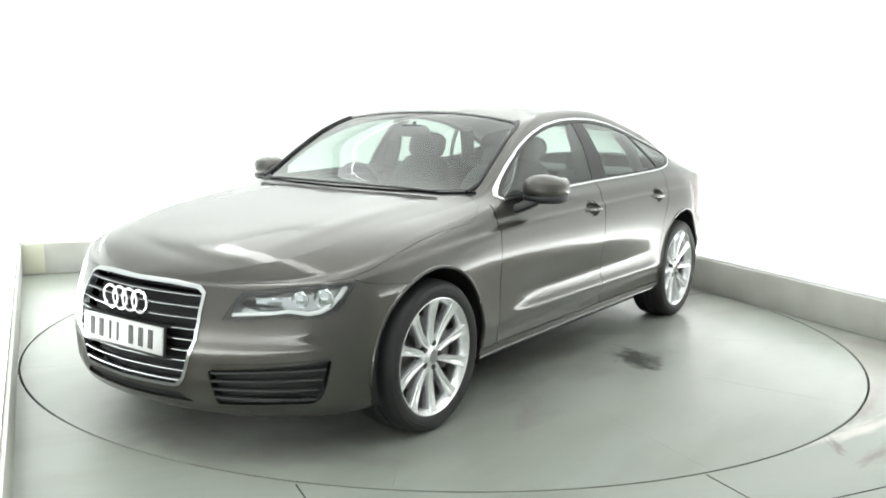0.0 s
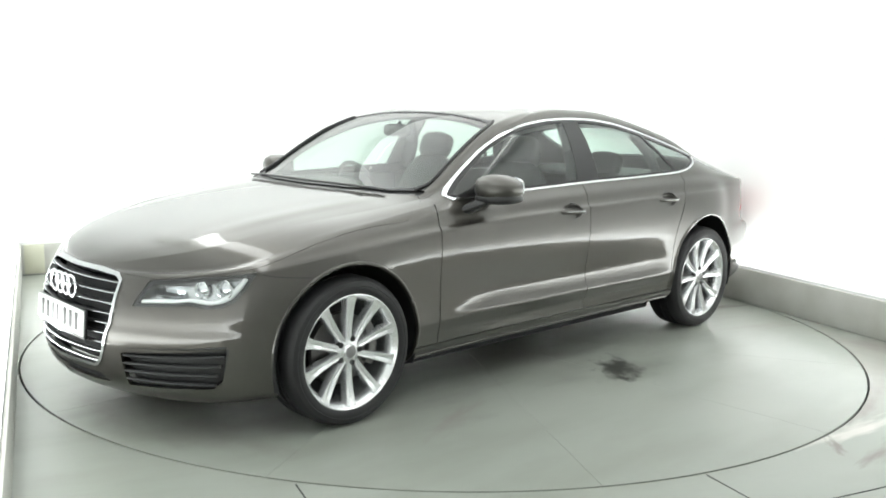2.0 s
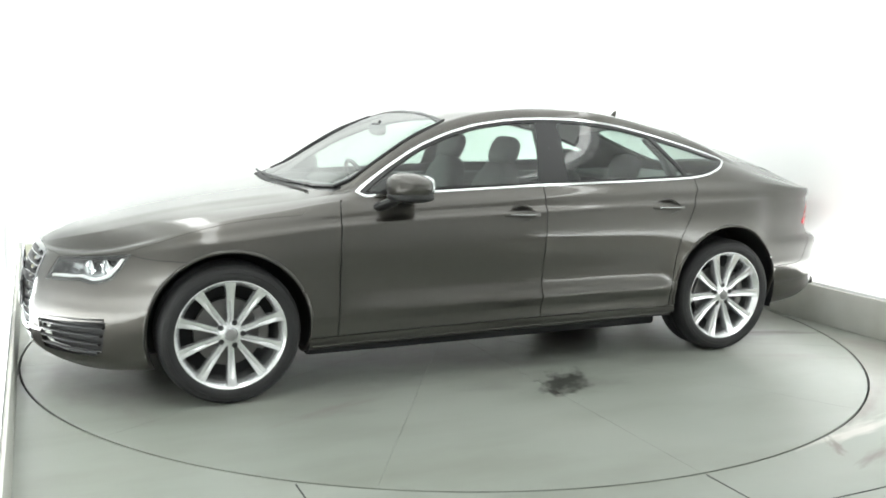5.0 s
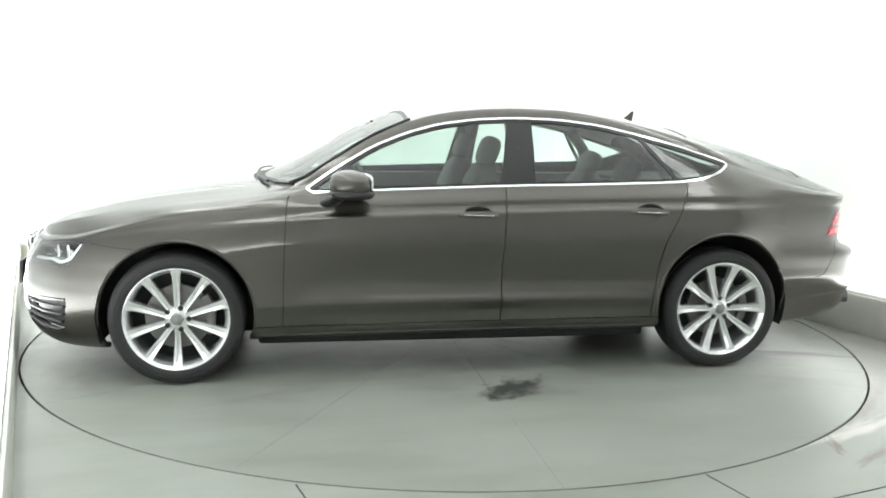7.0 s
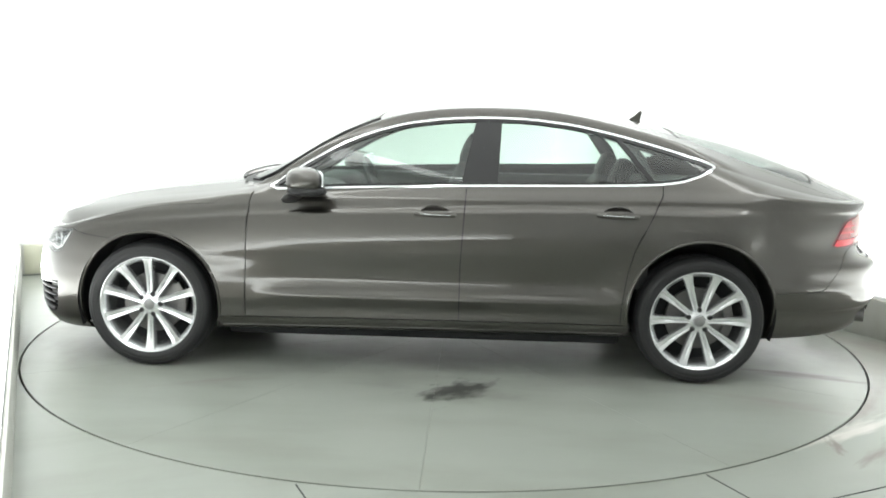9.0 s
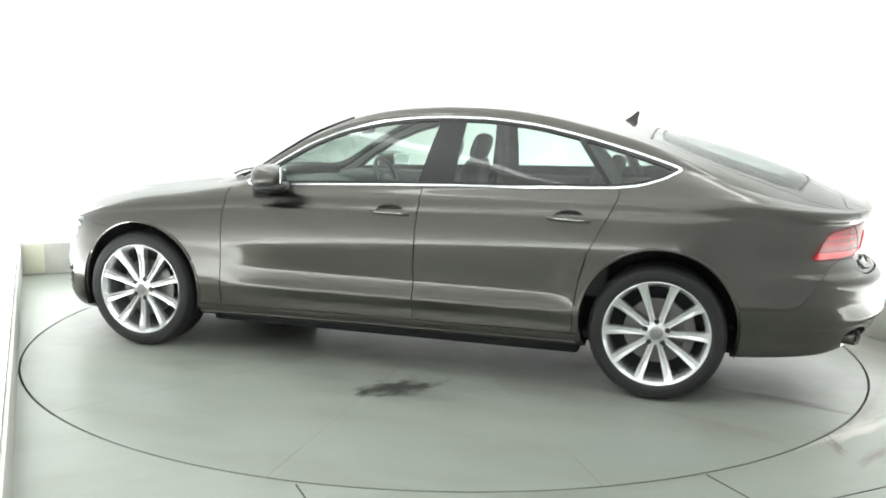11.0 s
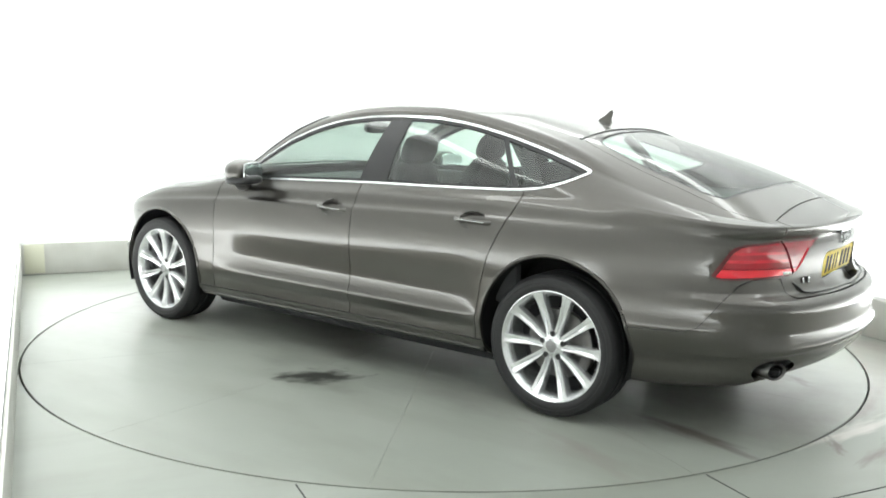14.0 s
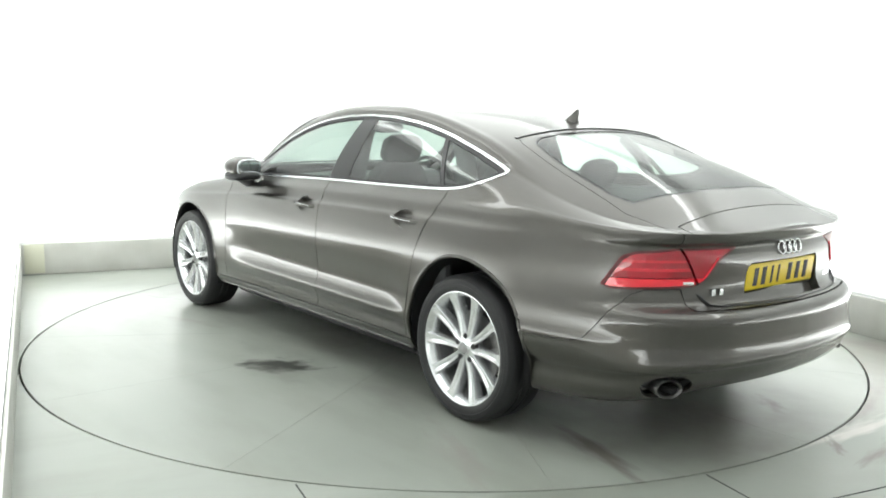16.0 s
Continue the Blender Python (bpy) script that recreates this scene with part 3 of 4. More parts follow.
def outline(poly, axes):
    """Signed distance to a closed outline in a plane of the car (positive inside)."""
    poly = np.array(poly, float)

    def f(s):
        q = s.p[:, axes]
        best = np.full(len(q), 1e9)
        inside = np.zeros(len(q), bool)
        for a, b in zip(poly, np.roll(poly, -1, 0)):
            e = b - a
            w = np.clip(((q - a) @ e) / (e @ e), 0, 1)
            best = np.minimum(best, np.linalg.norm(q - a - w[:, None] * e, axis=1))
            if a[1] != b[1]:
                hit = ((a[1] > q[:, 1]) != (b[1] > q[:, 1])) & (q[:, 0] < (b[0] - a[0]) * (q[:, 1] - a[1]) / (b[1] - a[1]) + a[0])
                inside ^= hit
        return np.where(inside, best, -best)
    return f


SIDE, TOP, FACE = [0, 2], [0, 1], [1, 2]
R_ARCH = 0.378
ARCH_F, ARCH_R = (AXLE, 0.347), (-AXLE, 0.372)


def arch(centre, r):
    return lambda s: np.hypot(s.p[:, 0] - centre[0], s.p[:, 2] - centre[1]) - r


def both_true(*fs):
    return lambda s: np.minimum.reduce([f(s) for f in fs])


def slanted(poly, a, b):
    """Signed distance to an outline drawn in the plane of (a*x + b*y, z)."""
    flat = outline(poly, [0, 1])

    def f(s):
        return flat(Skin(np.stack([a * s.p[:, 0] + b * s.p[:, 1], s.p[:, 2], 0 * s.p[:, 0]], 1), s.n, s.k, s.t))
    return f


def line_of(knots, across="x"):
    """Height above a line z(x), or (across='y') reach ahead of a line x(y)."""
    c = smooth_curve(knots)
    if across == "x":
        return lambda s: s.p[:, 2] - c(s.p[:, 0])
    return lambda s: s.p[:, 0] - c(s.p[:, 1])


BASE = whole_skin()


def nearest(cols, keep, want):
    pts = BASE.p[keep(BASE.p)]
    q = pts[:, cols]

    def f(a, b):
        d = (q[:, 0] - a) ** 2 + (q[:, 1] - b) ** 2
        i = np.argpartition(d, 6)[:6]
        w = 1 / (d[i] + 1e-6)
        return float((pts[i, want] * w).sum() / w.sum())
    return f


front_x = nearest([1, 2], lambda p: (p[:, 0] > 1.6) & (p[:, 2] < 0.74), 0)
rear_x = nearest([1, 2], lambda p: (p[:, 0] < -1.8) & (p[:, 2] < 0.96), 0)
side_y = nearest([0, 2], lambda p: (np.abs(p[:, 0]) < 2.2) & (p[:, 1] > 0.5), 1)
top_z = nearest([0, 1], lambda p: p[:, 2] > 0.9, 2)

car = thing("car", "dark brown-grey metallic five-door fastback saloon parked on the turntable", "car")


def panel(name, s, mat=None, label="", twin=False, rim=0.014):
    """One panel across the middle, or a left and a right one."""
    mat = mat or M_PAINT
    if not twin:
        return [put(name, s.both().mesh(name, rim), mat, car, label)]
    return [put(name, q.mesh(name, rim), mat, car, label) for q in (s, s.mirror())]


rest = BASE
rest, _ = rest.split(arch(ARCH_F, R_ARCH))
rest, _ = rest.split(arch(ARCH_R, R_ARCH))

# --- side glazing
DLO = [(0.858, 0.957), (0.651, 1.096), (0.467, 1.204), (0.285, 1.277), (0.104, 1.326), (-0.107, 1.354), (-0.317, 1.364), (-0.556, 1.359),
       (-0.795, 1.332), (-1.035, 1.281), (-1.275, 1.217), (-1.455, 1.162), (-1.545, 1.128), (-1.455, 1.079), (-1.34, 1.043),
       (-1.2, 1.026), (-0.75, 1.012), (-0.25, 1.002), (0.45, 0.976)]


def rounded(poly, n=2):
    """An outline with its corners cut n times."""
    p = np.array(poly, float)
    for _ in range(n):
        q = np.roll(p, -1, 0)
        p = np.stack([0.82 * p + 0.18 * q, 0.18 * p + 0.82 * q], 1).reshape(-1, 2)
    return p


f_dlo = outline(rounded(DLO, 1), SIDE)
glazing, rest = rest.split(f_dlo)
trim, glazing = glazing.split(lambda s: 0.0105 - f_dlo(s))
panel("window_trim", trim.offset(0.004), M_CHROME, "bright chrome surround of the side windows", twin=True)
panel("window_frame", trim.offset(-0.011), M_BLACK, "black inner window frame", twin=True, rim=0.004)
frame_strip, glazing = glazing.split(lambda s: 0.0235 - f_dlo(s))


def across(xa, za, xb, zb):
    """How far ahead of a leaning upright line."""
    return lambda s: s.p[:, 0] - (xa + (xb - xa) * (s.p[:, 2] - za) / (zb - za))


front_pane, behind = glazing.split(across(-0.194, 0.997, -0.267, 1.344))
pillar, behind = behind.split(across(-0.388, 1.0, -0.405, 1.341))
rear_pane, behind = behind.split(across(-1.195, 1.021, -1.005, 1.271))
divider, quarter_pane = behind.split(across(-1.222, 1.021, -1.032, 1.271))
panel("window_seal", frame_strip, M_BLACK, twin=True)
panel("centre_pillar", pillar.offset(-0.002), M_BLACK, "gloss black pillar between the side windows", twin=True)
panel("window_divider", divider, M_BLACK, twin=True)
for nm, pane in (("front_door_window", front_pane), ("rear_door_window", rear_pane), ("quarter_window", quarter_pane)):
    for ob in panel(nm, pane.offset(-0.004), M_GLASS, "tinted side window glass", twin=True, rim=0):
        ob.visible_shadow = False

# --- windscreen and rear window
SCREEN = [(1.065, -0.2), (1.065, 0.0), (1.045, 0.314), (0.975, 0.58), (0.872, 0.728), (0.65, 0.697), (0.45, 0.665), (0.30, 0.63), (0.262, 0.59),
          (0.25, 0.3), (0.245, 0.0), (0.245, -0.2)]
f_scr = outline(SCREEN, TOP)
upper = lambda s: s.p[:, 2] - 0.9
screen, rest = rest.split(both_true(f_scr, upper))
border, screen = screen.split(lambda s: 0.022 - np.where(s.p[:, 1] < 0.15, np.minimum(f_scr(s), 1), f_scr(s)))
panel("windscreen_border", border, M_BLACK)
for ob in panel("windscreen", screen.offset(-0.003), M_GLASS, "clear raked windscreen glass", rim=0):
    ob.visible_shadow = False
BACKLIGHT = [(-1.40, -0.3), (-1.40, 0.0), (-1.403, 0.25), (-1.41, 0.44), (-1.45, 0.505), (-1.55, 0.535), (-1.75, 0.568), (-2.0, 0.595), (-2.10, 0.575), (-2.165, 0.3), (-2.18, 0.0), (-2.18, -0.3)]
f_back = outline(BACKLIGHT, TOP)
back, rest = rest.split(both_true(f_back, upper))
border, back = back.split(lambda s: 0.012 - f_back(s))
panel("rear_window_border", border, M_BLACK)
for ob in panel("rear_window", back.offset(-0.003), M_GLASS, "sloping heated rear window glass", rim=0):
    ob.visible_shadow = False

# --- front openings
GRILLE = [(-0.335, 0.690), (-0.2, 0.697), (0.2, 0.697), (0.335, 0.690), (0.372, 0.668), (0.386, 0.56), (0.38, 0.49), (0.325, 0.325), (0.295, 0.292), (0.0, 0.288), (-0.295, 0.292), (-0.4, 0.4)]
f_nose = lambda s: s.p[:, 0] - 1.6
f_tail = lambda s: -1.7 - s.p[:, 0]
f_grille = outline(GRILLE, FACE)
grille_hole, rest = rest.split(both_true(f_grille, f_nose))
frame_ring, grille_in = grille_hole.split(lambda s: 0.0135 - np.where(s.p[:, 1] < 0.05, np.minimum(0.697 - s.p[:, 2], s.p[:, 2] - 0.288), f_grille(s)))
K = 0.70711
LAMP = [(-1.262, 0.570), (-1.188, 0.678), (-0.94, 0.708), (-0.733, 0.727), (-0.775, 0.655), (-0.818, 0.606), (-0.87, 0.587), (-0.928, 0.580), (-1.0, 0.592), (-1.07, 0.583)]
f_lamp = slanted(LAMP, -K, K)
lamp_hole, rest = rest.split(both_true(f_lamp, f_nose))
FOG = [(-1.318, 0.374), (-0.836, 0.418), (-0.868, 0.275), (-0.905, 0.248), (-1.28, 0.235), (-1.30, 0.30)]
f_fog = slanted(FOG, -K, K)
fog_hole, rest = rest.split(both_true(f_fog, f_nose))
f_intake = outline([(-0.3, 0.268), (0.30, 0.268), (0.36, 0.232), (-0.36, 0.232)], FACE)
intake, rest = rest.split(both_true(f_intake, f_nose))

# --- rear lamps
TAIL_LAMP = [(0.806, 0.719), (0.80, 0.75), (0.768, 0.853), (0.73, 0.870), (0.60, 0.883), (0.33, 0.884), (0.355, 0.866), (0.42, 0.833), (0.475, 0.758), (0.50, 0.740), (0.53, 0.730)]
f_tl = outline(TAIL_LAMP, FACE)
tail_lamp, rest = rest.split(both_true(f_tl, f_tail))

# --- painted panels
GAPW = 0.005
f_hood = both_true(line_of([(2.3, 0.692), (2.2, 0.688), (2.17, 0.685), (2.04, 0.711), (1.9, 0.737), (1.8, 0.766), (1.7, 0.798), (1.6, 0.825), (1.457, 0.854), (1.3, 0.873), (1.09, 0.888), (0.85, 0.93)]),
                   line_of([(0.0, 1.105), (0.314, 1.085), (0.6, 1.01), (0.75, 0.925), (0.80, 0.955), (0.873, 1.09), (0.95, 1.2)], "y"))
bonnet, rest = rest.split(f_hood, 0.0014)
panel("bonnet", bonnet)
cowl, rest = rest.split(both_true(line_of([(0.0, 1.06), (0.314, 1.04), (0.6, 0.95), (0.74, 0.87), (0.78, 3)], "y"), lambda s: s.p[:, 2] - 0.93))
panel("cowl", cowl.offset(-0.008), M_BLACK, "black plastic scuttle below the windscreen")
f_fb_line = smooth_curve([(1.4, 0.66), (1.64, 0.688), (1.87, 0.718), (1.95, 0.80), (2.4, 0.95)])
f_fb = lambda s: np.minimum(s.p[:, 0] - 1.55, f_fb_line(s.p[:, 0]) - s.p[:, 2])
front_bumper, rest = rest.split(f_fb, 0.003)
panel("front_bumper", front_bumper)
f_sill = both_true(lambda s: Z_BOTTOM(s.p[:, 0]) + 0.07 - s.p[:, 2], lambda s: 1.12 - np.abs(s.p[:, 0]))
sill, rest = rest.split(f_sill, GAPW)
panel("sill", sill, label="painted sill below the doors", twin=True)
f_fd = outline([(0.905, 0.95), (0.915, 0.90), (0.927, 0.7), (0.94, 0.2), (-0.2, 0.2), (-0.203, 0.6), (-0.23, 1.06), (0.80, 1.06), (0.86, 0.962)], SIDE)
f_rd = outline([(-0.23, 1.06), (-0.203, 0.6), (-0.2, 0.2), (-1.045, 0.2), (-1.045, 0.40), (-1.07, 0.58), (-1.105, 0.713), (-1.20, 0.90), (-1.24, 0.985), (-1.245, 1.06)], SIDE)
low_side = lambda s: 15.9 - s.k
front_door, rest = rest.split(both_true(f_fd, low_side), GAPW)
rear_door, rest = rest.split(both_true(f_rd, low_side), GAPW)


def bowl(x, z):
    return lambda s: 1 - np.hypot((s.p[:, 0] - x) / 0.080, (s.p[:, 2] - z) / 0.043)


HANDLES = ((-0.068, 0.862), (-1.008, 0.878))
bowl_f, front_door = front_door.split(bowl(*HANDLES[0]))
bowl_r, rear_door = rear_door.split(bowl(*HANDLES[1]))
doors = [panel("front_door", front_door, twin=True), panel("rear_door", rear_door, twin=True)]
REAR_BUMPER = [(-1.6, 0.49), (-1.84, 0.49), (-2.0, 0.645), (-2.45, 0.645), (-2.8, 0.64), (-2.8, 0.0), (-1.6, 0.0)]
f_below = outline(REAR_BUMPER, SIDE)
f_corner = outline([(-1.6, 0.49), (-1.84, 0.49), (-2.05, 0.497), (-2.11, 0.515), (-2.16, 0.58), (-2.24, 0.70), (-2.28, 0.722), (-2.8, 0.725), (-2.8, 0.0), (-1.6, 0.0)], SIDE)
rear_bumper, rest = rest.split(lambda s: np.minimum(f_corner(s), np.maximum(f_below(s), s.p[:, 1] - 0.575)), 0.003)
lower_valance, rear_bumper = rear_bumper.split(both_true(lambda s: 0.435 + 0.03 * smoothstep(0.6, 0.0, s.p[:, 1]) - s.p[:, 2], lambda s: -2.30 - s.p[:, 0]), 0)
f_pipe = both_true(lambda s: 1 - np.hypot((s.p[:, 1] - 0.662) / 0.082, (s.p[:, 2] - 0.345) / 0.052), f_tail)
pipe_a, rear_bumper = rear_bumper.split(f_pipe)
pipe_b, lower_valance = lower_valance.split(f_pipe)
panel("exhaust_recess", (pipe_a + pipe_b).offset(-0.04), M_BLACK, twin=True, rim=0)
panel("rear_bumper", rear_bumper)
panel("rear_valance", lower_valance, label="painted lower valance between the exhaust tips")
TAILGATE = [(-1.365, -0.3), (-1.365, 0.0), (-1.365, 0.3), (-1.36, 0.52), (-1.42, 0.555), (-1.6, 0.582), (-2.0, 0.632), (-2.125, 0.650), (-2.36, 0.598), (-2.44, 0.55), (-2.8, 0.5), (-2.8, -0.3)]
tailgate, rest = rest.split(both_true(outline(TAILGATE, TOP), lambda s: s.p[:, 2] - 0.6), 0.0022)
spoiler, tailgate = tailgate.split(both_true(lambda s: -2.315 - s.p[:, 0], lambda s: 0.56 - s.p[:, 1], lambda s: s.k - 15.2), 0.005)
PLATE_BAY = [(-0.3, 0.812), (0.25, 0.812), (0.272, 0.80), (0.280, 0.72), (0.284, 0.672), (0.272, 0.657), (-0.3, 0.655)]
f_bay = both_true(outline(PLATE_BAY, FACE), f_tail)
bay, tailgate = tailgate.split(f_bay)
panel("tailgate", tailgate)
panel("plate_recess", bay.offset(-0.038))
recess_walls = put("recess_edge", bay.both().mesh("recess_edge", 0.038, True), M_PAINT, car)
panel("spoiler_flap", spoiler)
wing, rest = rest.split(both_true(lambda s: s.p[:, 0] - 0.90, lambda s: 0.93 - s.p[:, 2]), 0)
panel("front_wing", wing, twin=True)
roof, rest = rest.split(both_true(lambda s: s.k - 19.6, lambda s: s.p[:, 0] + 1.37), 0)
panel("roof", roof)
scuttle, rest = rest.split(lambda s: s.p[:, 0], 0)
panel("rear_quarter", rest, twin=True)
panel("scuttle_corner", scuttle, twin=True)

head_lining = roof.offset(-0.028).both()
put("headlining", head_lining.mesh("headlining", 0), M_HEAD, car, "pale grey cloth headlining")

# --- dark lining behind the joints
inner = BASE
for f in (arch(ARCH_F, R_ARCH + 0.004), arch(ARCH_R, R_ARCH + 0.004)):
    inner, _ = inner.split(f)
for f in (f_dlo, both_true(f_scr, upper), both_true(f_back, upper), both_true(f_grille, f_nose), both_true(f_lamp, f_nose), both_true(f_fog, f_nose), both_true(f_tl, f_tail), f_pipe, f_bay,
          bowl(*HANDLES[0]), bowl(*HANDLES[1])):
    _, inner = inner.split(f)
put("inner_shell", inner.offset(-0.02).both().mesh("inner_shell", 0), M_MATT, car)
bm = bmesh.new()
box(bm, 0.0, 0, 0.20, 3.9, 1.0, 0.08, 0.02)
box(bm, 0.0, 0, 0.195, 2.13, 1.56, 0.07, 0.02)
box(bm, 1.95, 0, 0.23, 0.4, 0.9, 0.03, 0.01)
box(bm, -2.1, 0, 0.33, 0.6, 1.3, 0.03, 0.01)
part("underbody", bm, M_MATT, car)


def arch_liner(cx, cz, side):
    bm = bmesh.new()
    prof = [(R_ARCH + 0.012, 0.915), (R_ARCH + 0.016, 0.8), (R_ARCH + 0.01, 0.62), (0.05, 0.60)]
    rows = []
    for i in range(33):
        a = radians(-20 + 220 * i / 32)
        rows.append([bm.verts.new((cx + r * math.cos(a), side * y, cz + r * math.sin(a))) for r, y in prof])
    for a, b in zip(rows, rows[1:]):
        for j in range(3):
            bm.faces.new((a[j], a[j + 1], b[j + 1], b[j]))
    part("arch_liner", bm, M_MATT, car)


for (cx, cz), sd in ((ARCH_F, 1), (ARCH_F, -1), (ARCH_R, 1), (ARCH_R, -1)):
    arch_liner(cx, cz, sd)

# --- rolled lips round the wheel arches
for (cx, cz), r in ((ARCH_F, R_ARCH), (ARCH_R, R_ARCH)):
    for sd in (1, -1):
        bm = bmesh.new()
        pts = []
        for a in np.radians(np.linspace(-8, 188, 60)):
            x, z = cx + (r + 0.007) * math.cos(a), cz + (r + 0.007) * math.sin(a)
            pts.append((x, sd * (side_y(x, z) - 0.001), z))
        tube(bm, pts, 0.0085, 8)
        part("arch_lip", bm, M_PAINT, car)

# --- door handles in their bowls
for door, dish, (hx, hz), nm in ((doors[0], bowl_f, HANDLES[0], "front"), (doors[1], bowl_r, HANDLES[1], "rear")):
    for ob, sd in zip(door, (1, -1)):
        d = Skin(dish.p.copy(), dish.n, dish.k, dish.t)
        dep = 1 - np.hypot((d.p[:, 0] - hx) / 0.080, (d.p[:, 2] - hz) / 0.043)
        d.p[:, 1] -= 0.042 * np.sqrt(np.clip(dep, 0, 1)) + 0.001
        put("handle_bowl", (d if sd > 0 else d.mirror()).mesh("handle_bowl", 0), M_PAINT, ob)
        bm = bmesh.new()
        pts = []
        for i in range(17):
            s = -1 + i / 8
            x = hx + 0.105 * s
            pts.append((x, sd * (side_y(x, hz) + 0.024 * (1 - s ** 4) - 0.004), hz - 0.003 + 0.003 * s))
        tube(bm, pts, 0.01, 10, flat=(0.008, 0.0115))
        h = part("handle", bm, M_PAINT, ob)
        bm = bmesh.new()
        tube(bm, [(p[0], p[1] + sd * 0.0070, p[2] + 0.002) for p in pts[2:-2]], 0.0015, 6, flat=(0.0015, 0.0015))
        part("handle_strip", bm, M_CHROME_DIM, h, "thin chrome strip")


# --- grille with its bars, emblem and number plate
grille = put("grille", grille_in.offset(-0.055).both().mesh("grille", 0), M_MATT, car, "black radiator grille with thin chrome bars")
put("grille_frame", frame_ring.offset(0.006).both().mesh("grille_frame", 0.03), M_CHROME_DIM, grille, "polished chrome frame")


def half_width(z):
    return float(np.interp(z, [0.29, 0.325, 0.49, 0.56, 0.668, 0.69], [0.28, 0.31, 0.366, 0.372, 0.356, 0.335]))


for i in range(9):
    z = 0.318 + i * 0.0418
    w = half_width(z)
    bm = bmesh.new()
    tube(bm, [(front_x(abs(y), z) - 0.012, y, z) for y in np.linspace(-w, w, 21)], 0.005, 8, flat=(0.012, 0.0052))
    part("grille_bar", bm, M_BLACK, grille)
    behind = abs(z - 0.472) < 0.066
    for ya, yb in (((-w, -0.266), (0.266, w)) if behind else ((-w, w),)):
        bm = bmesh.new()
        tube(bm, [(front_x(abs(y), z) + 0.0015, y, z + 0.001) for y in np.linspace(ya, yb, 5 if behind else 21)], 0.004, 6, flat=(0.003, 0.0035))
        part("bar_strip", bm, M_CHROME_DIM, grille, "thin chrome strip")
for i in range(4):
    bm = bmesh.new()
    y0, z0 = (i - 1.5) * 0.0625, 0.610
    bar = [(front_x(0, z0) + 0.021 - 0.06 * (y0 + 0.0455 * math.cos(a)) ** 2, y0 + 0.0455 * math.cos(a), z0 + 0.0455 * math.sin(a)) for a in np.linspace(0, 2 * math.pi, 32, endpoint=False)]
    tube(bm, bar, 0.0058, 8, closed=True, flat=(0.006, 0.006))
    part("emblem_ring", bm, M_CHROME, grille, "plain chrome emblem ring")


def plate(name, label, mat, m, chars):
    """A number plate whose characters are plain bars."""
    bm = bmesh.new()
    box(bm, 0, 0, 0, 0.012, 0.52, 0.111, 0.004)
    p = part(name, bm, mat, car, label)
    p.matrix_local = m
    xs = [-0.195, -0.135, -0.075, -0.025, 0.062, 0.125, 0.187]
    for x in xs:
        bm = bmesh.new()
        wide = 0.014 if x in (-0.075, -0.025) else 0.030
        box(bm, 0.0072, x, 0, 0.002, wide, 0.076, 0.0006)
        part("character_bar", bm, M_INK, p, "plain dark bar in place of a character")
    bm = bmesh.new()
    box(bm, -0.006, 0, -0.006, 0.014, 0.53, 0.125, 0.004)
    part("plate_holder", bm, M_BLACK, p)
    return p


plate("front_number_plate", "white front number plate with dark characters", M_PLATE_W, pose(front_x(0, 0.465) - 0.002, 0, 0.474, 0, -4, 0), 7)
plate("rear_number_plate", "yellow rear number plate with dark characters", M_PLATE_Y, pose(rear_x(0, 0.748) + 0.030, 0, 0.747, 0, 6, 180), 7)

# lower intakes with dark bars
put("centre_intake", intake.offset(-0.03).both().mesh("centre_intake", 0), M_MATT, car)
for sd in (1, -1):
    s = fog_hole if sd > 0 else fog_hole.mirror()
    g = put("side_intake", s.offset(-0.05).mesh("side_intake", 0), M_INTAKE, car, "black slatted lower intake")
    for i in range(5):
        bm = bmesh.new()
        pts = []
        for j in range(15):
            y = 0.43 + (0.765 + 0.01 * i - 0.43) * j / 14
            z = 0.262 + i * 0.033 + 0.03 * (i / 4) * (j / 14)
            pts.append((front_x(y, z) - 0.012, sd * y, z))
        tube(bm, pts, 0.006, 8, flat=(0.012, 0.007))
        part("intake_slat", bm, M_INTAKE, g)

